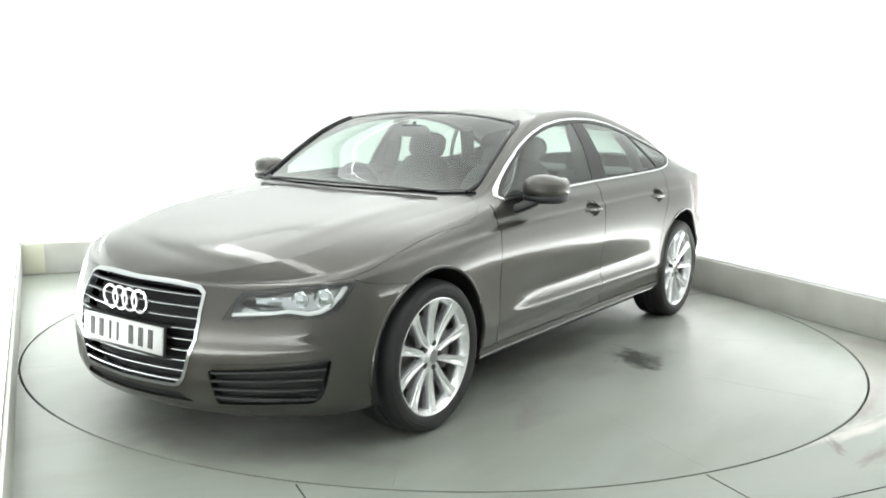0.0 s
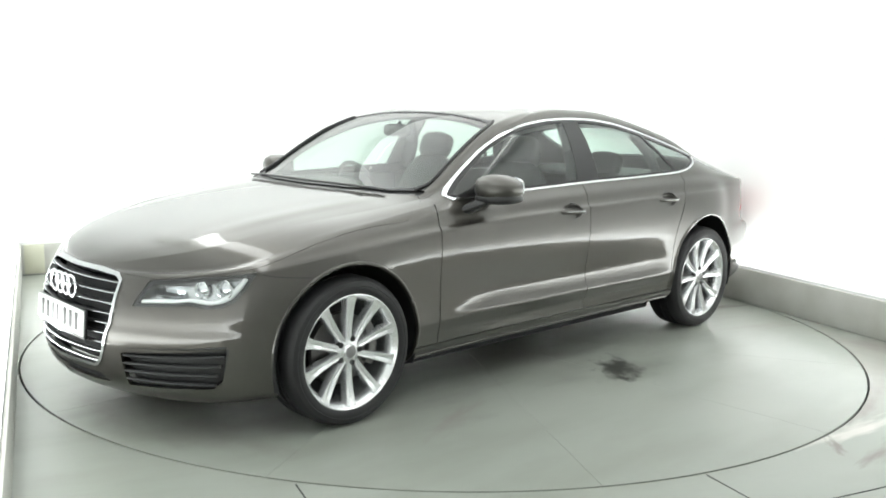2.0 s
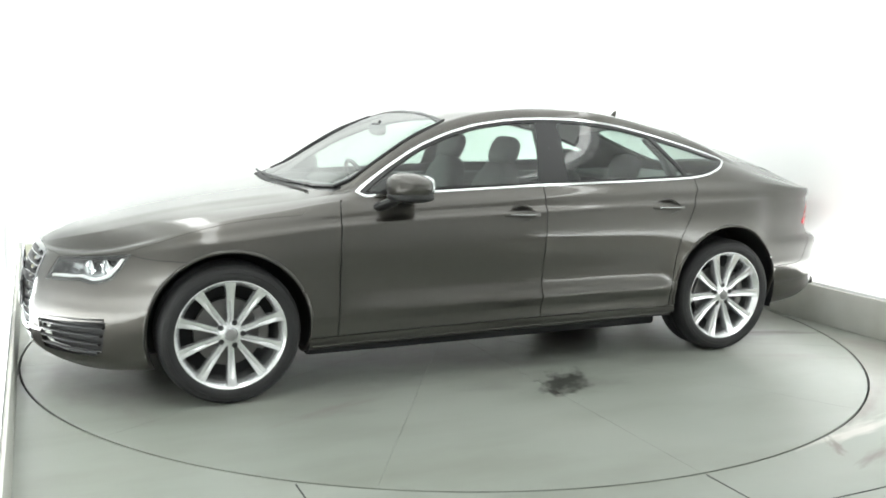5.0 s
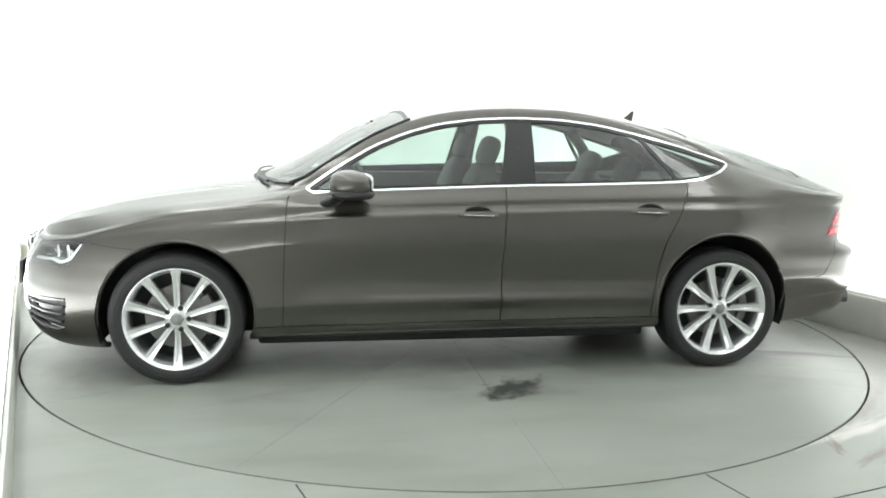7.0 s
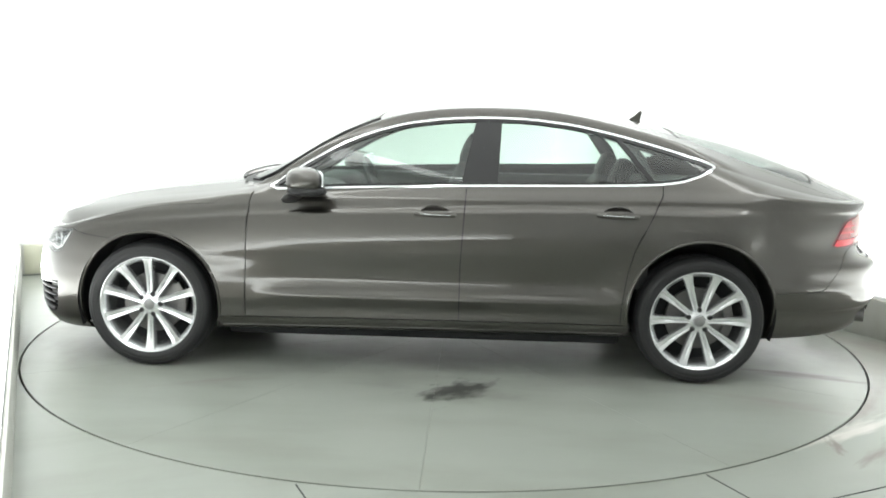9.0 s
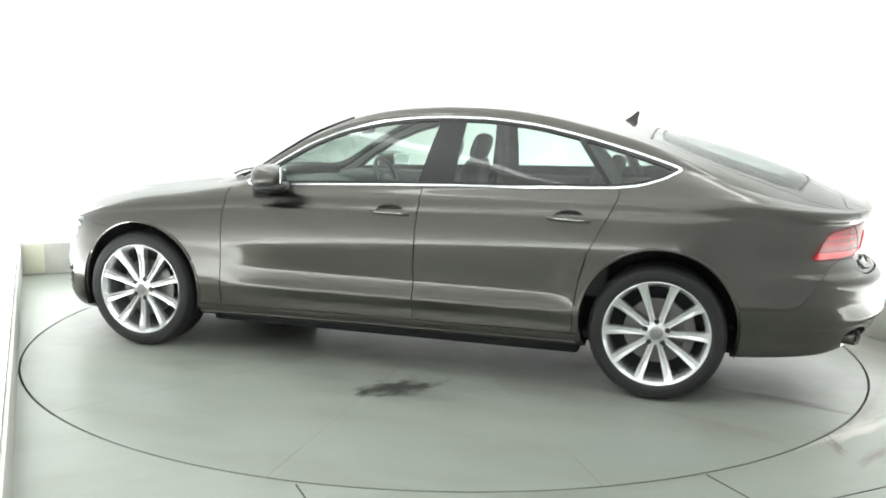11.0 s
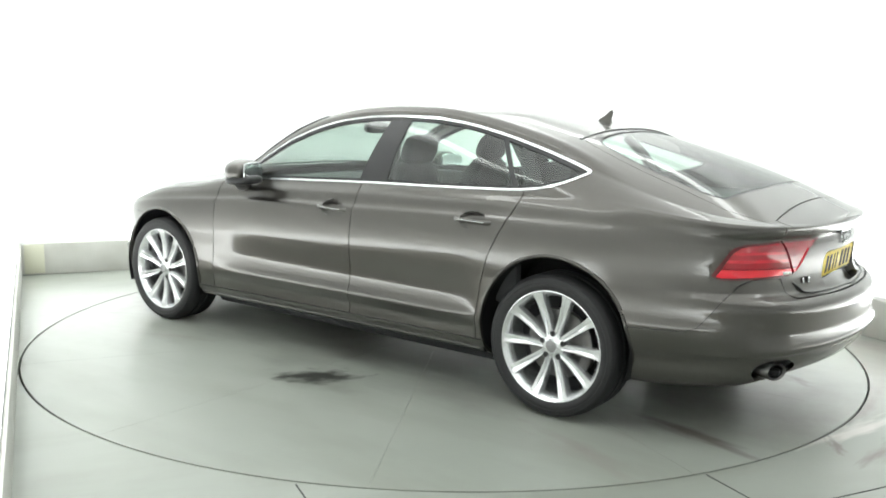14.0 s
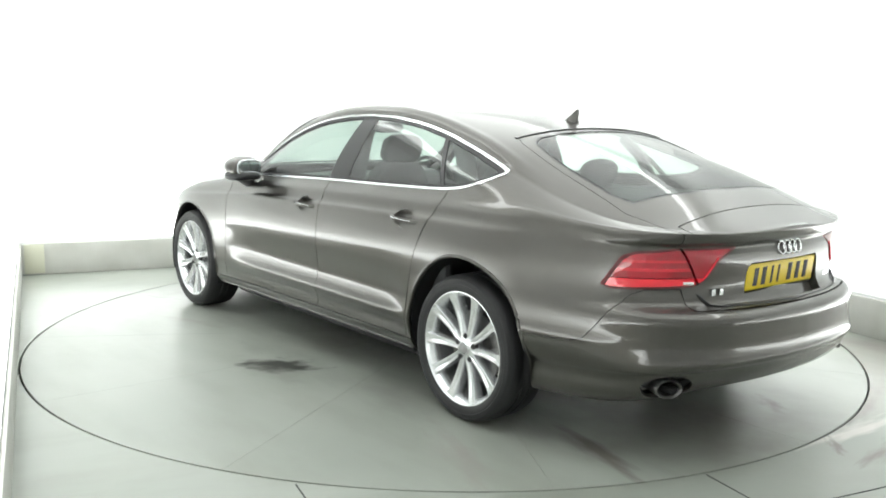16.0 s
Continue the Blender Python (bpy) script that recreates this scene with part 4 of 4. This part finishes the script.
# headlights
for sd in (1, -1):
    s = lamp_hole if sd > 0 else lamp_hole.mirror()
    hl = put("headlight", s.offset(-0.045).mesh("headlight", 0), M_LAMPBOX, car, "clear-lensed headlight with a white light band")
    wall_s = s.cut(0.015 - (f_lamp(Skin(s.p * np.array([1, sd, 1]), s.n, s.k, s.t))))
    put("headlight_rim", wall_s.offset(-0.006).mesh("headlight_rim", 0.05), M_BLACK, hl)
    lens = put("lens", s.offset(-0.001).mesh("lens", 0), M_LENS, hl, "clear outer lens")
    lens.visible_shadow = False

    def on(dd, z, deep):
        # a place on the lamp by its slanted coordinate and height
        q = np.stack([K * (BASE.p[:, 1] - BASE.p[:, 0]), BASE.p[:, 2]], 1)
        d = (q[:, 0] - dd) ** 2 + (q[:, 1] - z) ** 2 + 10 * (BASE.p[:, 0] < 1.6)
        i = int(np.argmin(d))
        p = BASE.p[i] - BASE.n[i] * deep
        return Vector((p[0], sd * p[1], p[2]))
    bm = bmesh.new()
    band = [on(dd, z, 0.022) for dd, z in ((-1.225, 0.592), (-1.15, 0.600), (-1.07, 0.602), (-1.0, 0.610), (-0.93, 0.602), (-0.875, 0.608), (-0.835, 0.628), (-0.80, 0.665), (-0.775, 0.705))]
    tube(bm, band, 0.011, 8, flat=(0.010, 0.0115))
    part("light_band", bm, M_LIGHTBAND, hl, "white running-light band")
    bm = bmesh.new()
    band = [on(dd, z, 0.018) for dd, z in ((-1.235, 0.576), (-1.15, 0.580), (-1.07, 0.588), (-1.0, 0.596), (-0.93, 0.588), (-0.87, 0.594), (-0.825, 0.612))]
    tube(bm, band, 0.005, 6, flat=(0.005, 0.007))
    part("chrome_moulding", bm, M_CHROME, hl)
    for dd, z, r in ((-0.865, 0.668, 0.036), (-0.96, 0.66, 0.030)):
        c = on(dd, z, 0.036)
        m = Matrix.Translation(c) @ Matrix.Rotation(radians(sd * 20), 4, "Z") @ Matrix.Rotation(radians(90), 4, "Y")
        bm = bmesh.new()
        lathe(bm, [(r, 0.0), (r + 0.006, 0.016), (r + 0.002, 0.02), (r - 0.004, 0.012), (r - 0.006, 0.0)], 28, "Z")
        bmesh.ops.transform(bm, matrix=m, verts=bm.verts)
        part("projector_ring", bm, M_CHROME, hl)
        bm = bmesh.new()
        lathe(bm, [(r, 0.0), (r * 0.85, 0.012), (r * 0.5, 0.02), (0.001, 0.023)], 28, "Z")
        bmesh.ops.transform(bm, matrix=m, verts=bm.verts)
        part("projector_lens", bm, M_CHROME_DIM, hl)
    for i, (da, db, za, zb) in enumerate(((-1.19, -1.04, 0.628, 0.664), (-1.16, -1.02, 0.612, 0.626))):
        bm = bmesh.new()
        row = []
        for j in range(7):
            dd = da + (db - da) * j / 6
            row.append((bm.verts.new(on(dd, za + 0.004 * i, 0.02)), bm.verts.new(on(dd, zb, 0.05)), bm.verts.new(on(dd, zb + 0.006, 0.028))))
        for a, b in zip(row, row[1:]):
            bm.faces.new((a[0], a[1], b[1], b[0]))
            bm.faces.new((a[1], a[2], b[2], b[1]))
        part("reflector", bm, M_CHROME_DIM, hl)

# tail lights
for sd in (1, -1):
    s = tail_lamp if sd > 0 else tail_lamp.mirror()
    tl = put("tail_light", s.offset(-0.028).mesh("tail_light", 0), M_TAILBOX, car, "red tail light wrapped round the corner")
    gap_line = lambda q: np.abs(q.p[:, 1]) - (0.520 + 0.50 * (q.p[:, 2] - 0.752))
    outer, inner_l = s.split(gap_line, 0.012)
    f_edge = lambda v: 0.009 - f_tl(Skin(v.p * np.array([1, sd, 1]), v.n, v.k, v.t))
    border_o, outer = outer.split(f_edge)
    border_i, inner_l = inner_l.split(f_edge)
    put("lens_border", (border_o + border_i).mesh("lens_border", 0.02), M_TAILBOX, tl, "dark red border")
    bm = bmesh.new()
    tube(bm, [(rear_x(y, z) - 0.003, sd * y, z) for y, z in ((0.43, 0.842), (0.455, 0.81), (0.48, 0.772), (0.50, 0.754))], 0.004, 6)
    part("lens_edge", bm, M_RED_BRIGHT, tl)
    for nm, q in (("outer_lens", outer), ("inner_lens", inner_l)):
        strip_f = lambda v: 0.766 - v.p[:, 2]
        low_s, high_s = q.split(strip_f, 0.003)
        for low_z, high_z in (((0.793, 0.806), (0.827, 0.838)) if nm == "outer_lens" else ()):
            upper_s, under_s = high_s.split(lambda v: v.p[:, 2] - low_z)
            upper_s, guide = upper_s.split(lambda v: v.p[:, 2] - high_z)
            high_s = upper_s + under_s
            put("light_guide", guide.offset(0.002).mesh("light_guide", 0.006), M_RED_GUIDE, tl, "lighter red light guide")
        put(nm, high_s.offset(0.001).mesh(nm, 0.02), M_RED, tl, "deep red lens")
        put("light_strip", low_s.offset(0.003).mesh("light_strip", 0.02), M_RED_BRIGHT, tl, "brighter red lower strip")
    bm = bmesh.new()
    pts = [(rear_x(y, z) - 0.004, sd * y, z) for y, z in ((0.575, 0.746), (0.555, 0.745), (0.535, 0.745))]
    tube(bm, pts, 0.006, 8)
    part("reversing_lens", bm, M_LIGHTBAND, tl)

# rear dressing
bm = bmesh.new()
edge = [(0.515, 0.70), (0.485, 0.662), (0.44, 0.654), (0.3, 0.652), (0.0, 0.65), (-0.3, 0.652), (-0.44, 0.654), (-0.485, 0.662), (-0.515, 0.70)]
tube(bm, [(rear_x(abs(y), z) - 0.001, y, z) for y, z in edge], 0.0045, 8)
part("tailgate_seal", bm, M_BLACK, car)
for i in range(4):
    bm = bmesh.new()
    y0, z0 = (i - 1.5) * 0.040, 0.862
    tube(bm, [(rear_x(abs(y0), z0) - 0.006 + 0.25 * 0.027 * math.sin(a), y0 + 0.027 * math.cos(a), z0 + 0.026 * math.sin(a)) for a in np.linspace(0, 2 * math.pi, 28, endpoint=False)], 0.0045, 8, closed=True)
    part("emblem_ring", bm, M_CHROME, car, "plain chrome emblem ring")
for y, w in ((0.445, 0.026), (0.408, 0.024)):
    bm = bmesh.new()
    box(bm, rear_x(y, 0.70) - 0.003, y, 0.705, 0.004, w, 0.026, 0.001, seg=1)
    part("badge_bar", bm, M_CHROME_DIM, car, "plain chrome bar in place of a badge")
for y in (-0.385, -0.415, -0.445):
    bm = bmesh.new()
    box(bm, rear_x(-y, 0.70) + 0.0005, y, 0.705, 0.004, 0.022, 0.018, 0.001, seg=1)
    part("badge_bar", bm, M_CHROME_DIM, car, "plain chrome bar in place of a badge")
for sd in (1, -1):
    bm = bmesh.new()
    lathe(bm, [(0.030, 0.06), (0.036, -0.02), (0.043, -0.028), (0.046, -0.02), (0.046, 0.10)], 32, "Z")
    bmesh.ops.transform(bm, matrix=pose(-2.372, sd * 0.655, 0.342) @ pose(0, 0, 0, 0, 0, sd * -25) @ Matrix.Diagonal((1, 1.25, 0.82, 1)) @ pose(0, 0, 0, 0, 90, 0), verts=bm.verts)
    e = part("exhaust_tip", bm, M_STEEL, car, "oval dulled chrome exhaust tip")
    # matt black disc that closes the pipe's bore
    bm = bmesh.new()
    lathe(bm, [(0.037, 0.03), (0.001, 0.031)], 24, "Z")
    bmesh.ops.transform(bm, matrix=pose(-2.362, sd * 0.655, 0.342) @ pose(0, 0, 0, 0, 0, sd * -25) @ Matrix.Diagonal((1, 1.2, 0.8, 1)) @ pose(0, 0, 0, 0, 90, 0), verts=bm.verts)
    part("bore_disc", bm, M_MATT, e)

for sd in (1, -1):
    bm = bmesh.new()
    xs = np.linspace(1.06, -1.06, 40)
    tube(bm, [(x, sd * (side_y(x, float(Z_BOTTOM(x)) + 0.022) + 0.001), float(Z_BOTTOM(x)) + 0.022) for x in xs], 0.004, 8, flat=(0.004, 0.005))
    part("sill_moulding", bm, M_PAINT, car)

# antenna fin
bm = bmesh.new()
zr = top_z(-1.20, 0.0)
prof = [(-1.125, 0.0, 0.022), (-1.145, 0.022, 0.018), (-1.175, 0.048, 0.011), (-1.20, 0.076, 0.005), (-1.212, 0.082, 0.003), (-1.217, 0.072, 0.004), (-1.207, 0.03, 0.012), (-1.212, 0.0, 0.022)]
left = [bm.verts.new((x - 0.04, 0.5 * w + 0.002, zr - 0.012 + h - 0.17 * (abs(x) - 1.16))) for x, h, w in prof]
right = [bm.verts.new((x - 0.04, -0.5 * w - 0.002, zr - 0.012 + h - 0.17 * (abs(x) - 1.16))) for x, h, w in prof]
bm.faces.new(left), bm.faces.new(right[::-1])
for i in range(len(prof)):
    j = (i + 1) % len(prof)
    bm.faces.new((left[i], right[i], right[j], left[j]))
bmesh.ops.recalc_face_normals(bm, faces=bm.faces)
part("aerial_fin", bm, M_PAINT, car, "small painted roof aerial fin")

# black seal between the roof and the tailgate
bm = bmesh.new()
tube(bm, [(-1.365 + 0.03 * max(0, abs(y) - 0.4), y, top_z(-1.365, abs(y)) + 0.001) for y in np.linspace(-0.54, 0.54, 25)], 0.005, 8, flat=(0.008, 0.004))
part("tailgate_seal", bm, M_BLACK, car)

# wipers
for y0, y1 in ((-0.62, -0.02), (-0.02, 0.60)):
    bm = bmesh.new()
    tube(bm, [(1.075 - 0.12 * y * y - 0.15 * y ** 4, y, top_z(1.07 - 0.12 * y * y - 0.15 * y ** 4, abs(y)) + 0.018) for y in np.linspace(y0, y1, 12)], 0.006, 6, flat=(0.01, 0.006))
    part("wiper", bm, M_BLACK, car)


# mouldings up both sides of the windscreen
for sd in (1, -1):
    bm = bmesh.new()
    tube(bm, [(x, sd * y, top_z(x, y) + 0.004) for x, y in ((0.90, 0.700), (0.82, 0.714), (0.73, 0.701), (0.65, 0.690), (0.55, 0.674), (0.45, 0.657), (0.36, 0.640), (0.30, 0.624), (0.26, 0.60))], 0.006, 8, flat=(0.010, 0.008))
    part("windscreen_moulding", bm, M_BLACK, car)

# door mirrors
def superbox(bm, c, r, power, m=None, cuts=3):
    res = bmesh.ops.create_icosphere(bm, subdivisions=cuts, radius=1.0)
    for v in res["verts"]:
        d = v.co.normalized()
        k = (abs(d.x) ** power + abs(d.y) ** power + abs(d.z) ** power) ** (-1 / power)
        v.co = Vector((d.x * r[0] * k, d.y * r[1] * k, d.z * r[2] * k))
    bmesh.ops.transform(bm, matrix=(m or Matrix()) @ Matrix.Translation(c), verts=res["verts"])
    return res["verts"]


for sd in (1, -1):
    root = Matrix.Translation((0.60, sd * 0.972, 1.022)) @ pose(0, 0, 0, 0, 0, sd * 10)
    bm = bmesh.new()
    vs = superbox(bm, (0, 0, 0), (0.10, 0.112, 0.070), 2.7)
    for v in vs:
        if v.co.x < -0.03:
            v.co.x = -0.03 - (abs(v.co.x) - 0.03) * 0.55
        v.co.z *= 1 - 0.2 * max(0, v.co.y * sd) / 0.12
        v.co.x -= 0.25 * max(0, v.co.y * sd)
    bmesh.ops.transform(bm, matrix=root, verts=bm.verts)
    mir = part("door_mirror", bm, M_PAINT, car, "painted door mirror housing on a black foot")
    bm = bmesh.new()
    superbox(bm, (-0.066, 0, 0.003), (0.012, 0.095, 0.052), 3.5)
    for v in bm.verts:
        v.co.x -= 0.25 * max(0, v.co.y * sd)
    bmesh.ops.transform(bm, matrix=root, verts=bm.verts)
    part("mirror_glass", bm, M_CHROME_DIM, mir, "silvered mirror glass")
    bm = bmesh.new()
    superbox(bm, (-0.004, 0.0, -0.048), (0.098, 0.106, 0.030), 3.0)
    for v in bm.verts:
        v.co.x -= 0.2 * max(0, v.co.y * sd)
    bmesh.ops.transform(bm, matrix=root, verts=bm.verts)
    part("mirror_base", bm, M_BLACK, mir)
    bm = bmesh.new()
    tube(bm, [(0.71, sd * 0.845, 0.905), (0.69, sd * 0.885, 0.925), (0.655, sd * 0.93, 0.952), (0.615, sd * 0.96, 0.985)], 0.03, 12, flat=(0.05, 0.026))
    part("mirror_foot", bm, M_BLACK, mir)


# ---------------------------------------------------------------- wheels
def build_wheel(turn):
    w = thing("wheel", "silver ten-spoke alloy wheel with a low-profile tyre", "")
    bm = bmesh.new()
    lathe(bm, [(0.262, -0.004), (0.2665, 0.004), (0.278, 0.010), (0.296, 0.013), (0.3, 0.0115), (0.303, 0.0135), (0.322, 0.008), (0.334, -0.006), (0.3405, -0.024), (0.343, -0.045),
               (0.343, -0.072), (0.336, -0.074), (0.336, -0.082), (0.343, -0.084), (0.3435, -0.118), (0.336, -0.12), (0.336, -0.128), (0.3435, -0.13), (0.343, -0.19), (0.338, -0.21), (0.32, -0.225), (0.26, -0.23)], 72)
    part("tyre", bm, M_RUBBER, w)
    bm = bmesh.new()
    lathe(bm, [(0.236, -0.035), (0.248, -0.012), (0.256, -0.003), (0.2625, 0.004), (0.2665, 0.0035), (0.2665, -0.006), (0.25, -0.02), (0.245, -0.21), (0.238, -0.21), (0.236, -0.06)], 72, close=True)
    rim = part("rim", bm, M_ALLOY, w)
    bm = bmesh.new()
    lathe(bm, [(0.001, -0.012), (0.028, -0.012), (0.031, -0.016), (0.034, -0.02), (0.05, -0.0245), (0.062, -0.03), (0.068, -0.045), (0.068, -0.09)], 40)
    part("hub", bm, M_ALLOY, w)
    bm = bmesh.new()
    lathe(bm, [(0.001, -0.007), (0.022, -0.0075), (0.0275, -0.0105), (0.0285, -0.02)], 32)
    part("centre_cap", bm, M_CAP, w, "dull grey centre cap")
    for i in range(10):
        a = radians(turn + 36 * i)
        ca, sa = math.cos(a), math.sin(a)
        bm = bmesh.new()
        rows = []
        for j in range(9):
            t = j / 8
            r = 0.05 + (0.255 - 0.05) * t
            hw = 0.0150 + 0.0100 * t ** 1.2 + (0.005 if j == 8 else 0)
            face = -0.022 + 0.021 * t ** 2 - 0.004 * math.sin(math.pi * t) - (0.002 if j == 8 else 0)
            prof = [(-hw, face - 0.045), (-hw, face - 0.005), (-hw + 0.003, face), (-0.006, face - 0.001), (0.0, face - 0.009 * (1 - t ** 2)), (0.006, face - 0.001), (hw - 0.003, face), (hw, face - 0.005), (hw, face - 0.045)]
            rows.append([bm.verts.new((r * ca - u * sa, y, r * sa + u * ca)) for u, y in prof])
        for p, q in zip(rows, rows[1:]):
            for k in range(8):
                bm.faces.new((p[k], p[k + 1], q[k + 1], q[k]))
            bm.faces.new((p[8], p[0], q[0], q[8]))
        bmesh.ops.recalc_face_normals(bm, faces=bm.faces)
        part("spoke", bm, M_ALLOY, w)
    for i in range(5):
        a = radians(turn + 18 + 72 * i)
        bm = bmesh.new()
        lathe(bm, [(0.001, -0.0195), (0.011, -0.0195), (0.0135, -0.022), (0.0135, -0.045)], 12)
        bmesh.ops.translate(bm, vec=(0.058 * math.cos(a), 0, 0.058 * math.sin(a)), verts=bm.verts)
        part("wheel_bolt", bm, M_BLACK, w)
    bm = bmesh.new()
    lathe(bm, [(0.07, -0.085), (0.165, -0.085), (0.167, -0.09), (0.167, -0.11), (0.07, -0.11)], 48)
    part("brake_disc", bm, M_STEEL, w, "worn grey brake disc")
    bm = bmesh.new()
    lathe(bm, [(0.168, -0.15), (0.246, -0.15)], 40)
    lathe(bm, [(0.001, -0.149), (0.168, -0.149)], 40)
    part("back_plate", bm, M_MATT, w)
    bm = bmesh.new()
    for k in range(5):
        b = radians(150 + k * 13)
        box(bm, 0, 0, 0, 0.05, 0.05, 0.06, 0.008, Matrix.Translation((0.165 * math.cos(b), -0.085, 0.165 * math.sin(b))) @ Matrix.Rotation(-b, 4, "Y"))
    part("brake_caliper", bm, M_STEEL, w, "grey brake caliper")
    for o in w.children:
        o.data.transform(Matrix.Scale(WHEEL_R / 0.343, 4))
    return w


def seat_wheel(w, x, side):
    w.parent = car
    w.matrix_basis = Matrix.Translation((x, side * 0.928, WHEEL_R)) @ (Matrix() if side > 0 else Matrix.Rotation(math.pi, 4, "Z"))


front_wheel = build_wheel(90)
rear_wheel = build_wheel(72)
for w, x in ((front_wheel, AXLE), (rear_wheel, -AXLE)):
    other = copy_thing(w, Matrix())
    seat_wheel(w, x, 1)
    seat_wheel(other, x, -1)


# ---------------------------------------------------------------- cabin
def seat(name, x, y, wide, tilt, back_h, head):
    s = thing(name, "", "")
    s.parent = car
    s.matrix_basis = Matrix.Translation((x, y, 0))
    bm = bmesh.new()
    superbox(bm, (0.22, 0, 0.50), (0.29, wide, 0.10), 4.0)
    part("seat_cushion", bm, M_LEATHER, s)
    m = Matrix.Translation((-0.02, 0, 0.52)) @ Matrix.Rotation(radians(-tilt), 4, "Y")
    bm = bmesh.new()
    vs = superbox(bm, (0, 0, back_h / 2), (0.075, wide, back_h / 2 + 0.02), 4.0)
    for v in vs:
        if v.co.z > back_h * 0.6:
            v.co.y *= 1 - 0.25 * (v.co.z - back_h * 0.6) / (back_h * 0.4)
    bmesh.ops.transform(bm, matrix=m, verts=bm.verts)
    part("backrest", bm, M_LEATHER, s)
    bm = bmesh.new()
    superbox(bm, (0.02, 0, back_h + head + 0.06), (0.05, 0.135, 0.088), 3.2)
    bmesh.ops.transform(bm, matrix=m, verts=bm.verts)
    part("headrest", bm, M_LEATHER, s)
    for yy in (-0.05, 0.05):
        bm = bmesh.new()
        tube(bm, [m @ Vector((0.01, yy, back_h - 0.02)), m @ Vector((0.015, yy, back_h + head))], 0.006, 6)
        part("headrest_post", bm, M_CHROME_DIM, s)
    return s


for y in (0.37, -0.37):
    seat("front_seat", 0.0, y, 0.25, 20, 0.60, 0.02)
    seat("rear_seat", -0.86, y * 0.95, 0.27, 24, 0.52, 0.0)
bm = bmesh.new()
superbox(bm, (0.80, 0, 0.83), (0.26, 0.78, 0.125), 3.5)
superbox(bm, (0.62, -0.37, 0.93), (0.13, 0.19, 0.06), 3.0)
dash = part("dashboard", bm, M_TRIM, car)
bm = bmesh.new()
m = Matrix.Translation((0.40, -0.37, 0.90)) @ Matrix.Rotation(radians(-66), 4, "Y")
tube(bm, [m @ Vector((0.185 * math.cos(a), 0.185 * math.sin(a), 0)) for a in np.linspace(0, 2 * math.pi, 36, endpoint=False)], 0.014, 8, closed=True)
wheel_ob = part("steering_wheel", bm, M_TRIM, car)
bm = bmesh.new()
superbox(bm, (0, 0, -0.01), (0.07, 0.09, 0.025), 3, m)
box(bm, 0, 0, -0.005, 0.03, 0.36, 0.012, 0.004, m)
box(bm, -0.09, 0, -0.005, 0.17, 0.035, 0.012, 0.004, m)
part("steering_hub", bm, M_TRIM, wheel_ob)
bm = bmesh.new()
superbox(bm, (0.42, 0, 1.275), (0.025, 0.115, 0.036), 3.5)
tube(bm, [(0.42, 0, 1.29), (0.40, 0, 1.325)], 0.01, 8)
part("interior_mirror", bm, M_TRIM, car)
for sd in (1, -1):
    bm = bmesh.new()
    for x0, x1 in ((0.85, -0.22), (-0.25, -1.2)):
        box(bm, (x0 + x1) / 2, sd * 0.79, 0.72, x0 - x1, 0.06, 0.50, 0.03)
    part("door_card", bm, M_TRIM, car)
bm = bmesh.new()
box(bm, -1.55, 0, 0.975, 0.75, 1.36, 0.03, 0.01)
part("parcel_shelf", bm, M_TRIM, car)
bm = bmesh.new()
box(bm, -0.35, 0, 0.26, 2.4, 1.5, 0.04, 0.01)
box(bm, 0.1, 0, 0.48, 1.3, 0.22, 0.42, 0.04)
part("cabin_floor", bm, M_TRIM, car)
bm = bmesh.new()
box(bm, 0.98, 0, 0.6, 0.04, 1.5, 0.7, 0.01)
part("bulkhead", bm, M_MATT, car)
for sd in (1, -1):
    bm = bmesh.new()
    tube(bm, [(-0.30, sd * 0.74, 1.0), (-0.31, sd * 0.70, 1.18), (-0.32, sd * 0.625, 1.335)], 0.05, 10, flat=(0.06, 0.03))
    part("pillar_trim", bm, M_TRIM, car)
    bm = bmesh.new()
    tube(bm, [(-1.22, sd * 0.70, 1.0), (-1.15, sd * 0.66, 1.15), (-1.05, sd * 0.61, 1.26)], 0.05, 10, flat=(0.05, 0.03))
    part("pillar_trim", bm, M_TRIM, car)



# ---------------------------------------------------------------- what moves
CAR_ON_TABLE = Matrix.Translation((0.085, 0.10, 0.0))
TURNS = [(0, 235.25), (0.5, 233.45), (1, 230.73), (1.5, 227.55), (2, 223.83), (2.5, 220.50), (3, 216.97), (3.5, 213.79), (4, 210.38), (6.5, 193.97), (7, 190.30), (7.5, 187.74), (8, 184.36), (8.5, 180.98), (9, 177.59), (11.5, 160.37), (12, 156.88), (12.5, 153.47), (13, 150.01), (13.5, 146.84), (14, 143.21), (14.5, 139.94), (15, 136.49), (15.5, 133.07), (16, 129.45)]


def motions():
    walk(turntable, [(t, pose(0, 0, 0, 0, 0, a)) for t, a in TURNS])
    walk(car, [(t, pose(0, 0, 0, 0, 0, a) @ CAR_ON_TABLE) for t, a in TURNS])


motions()
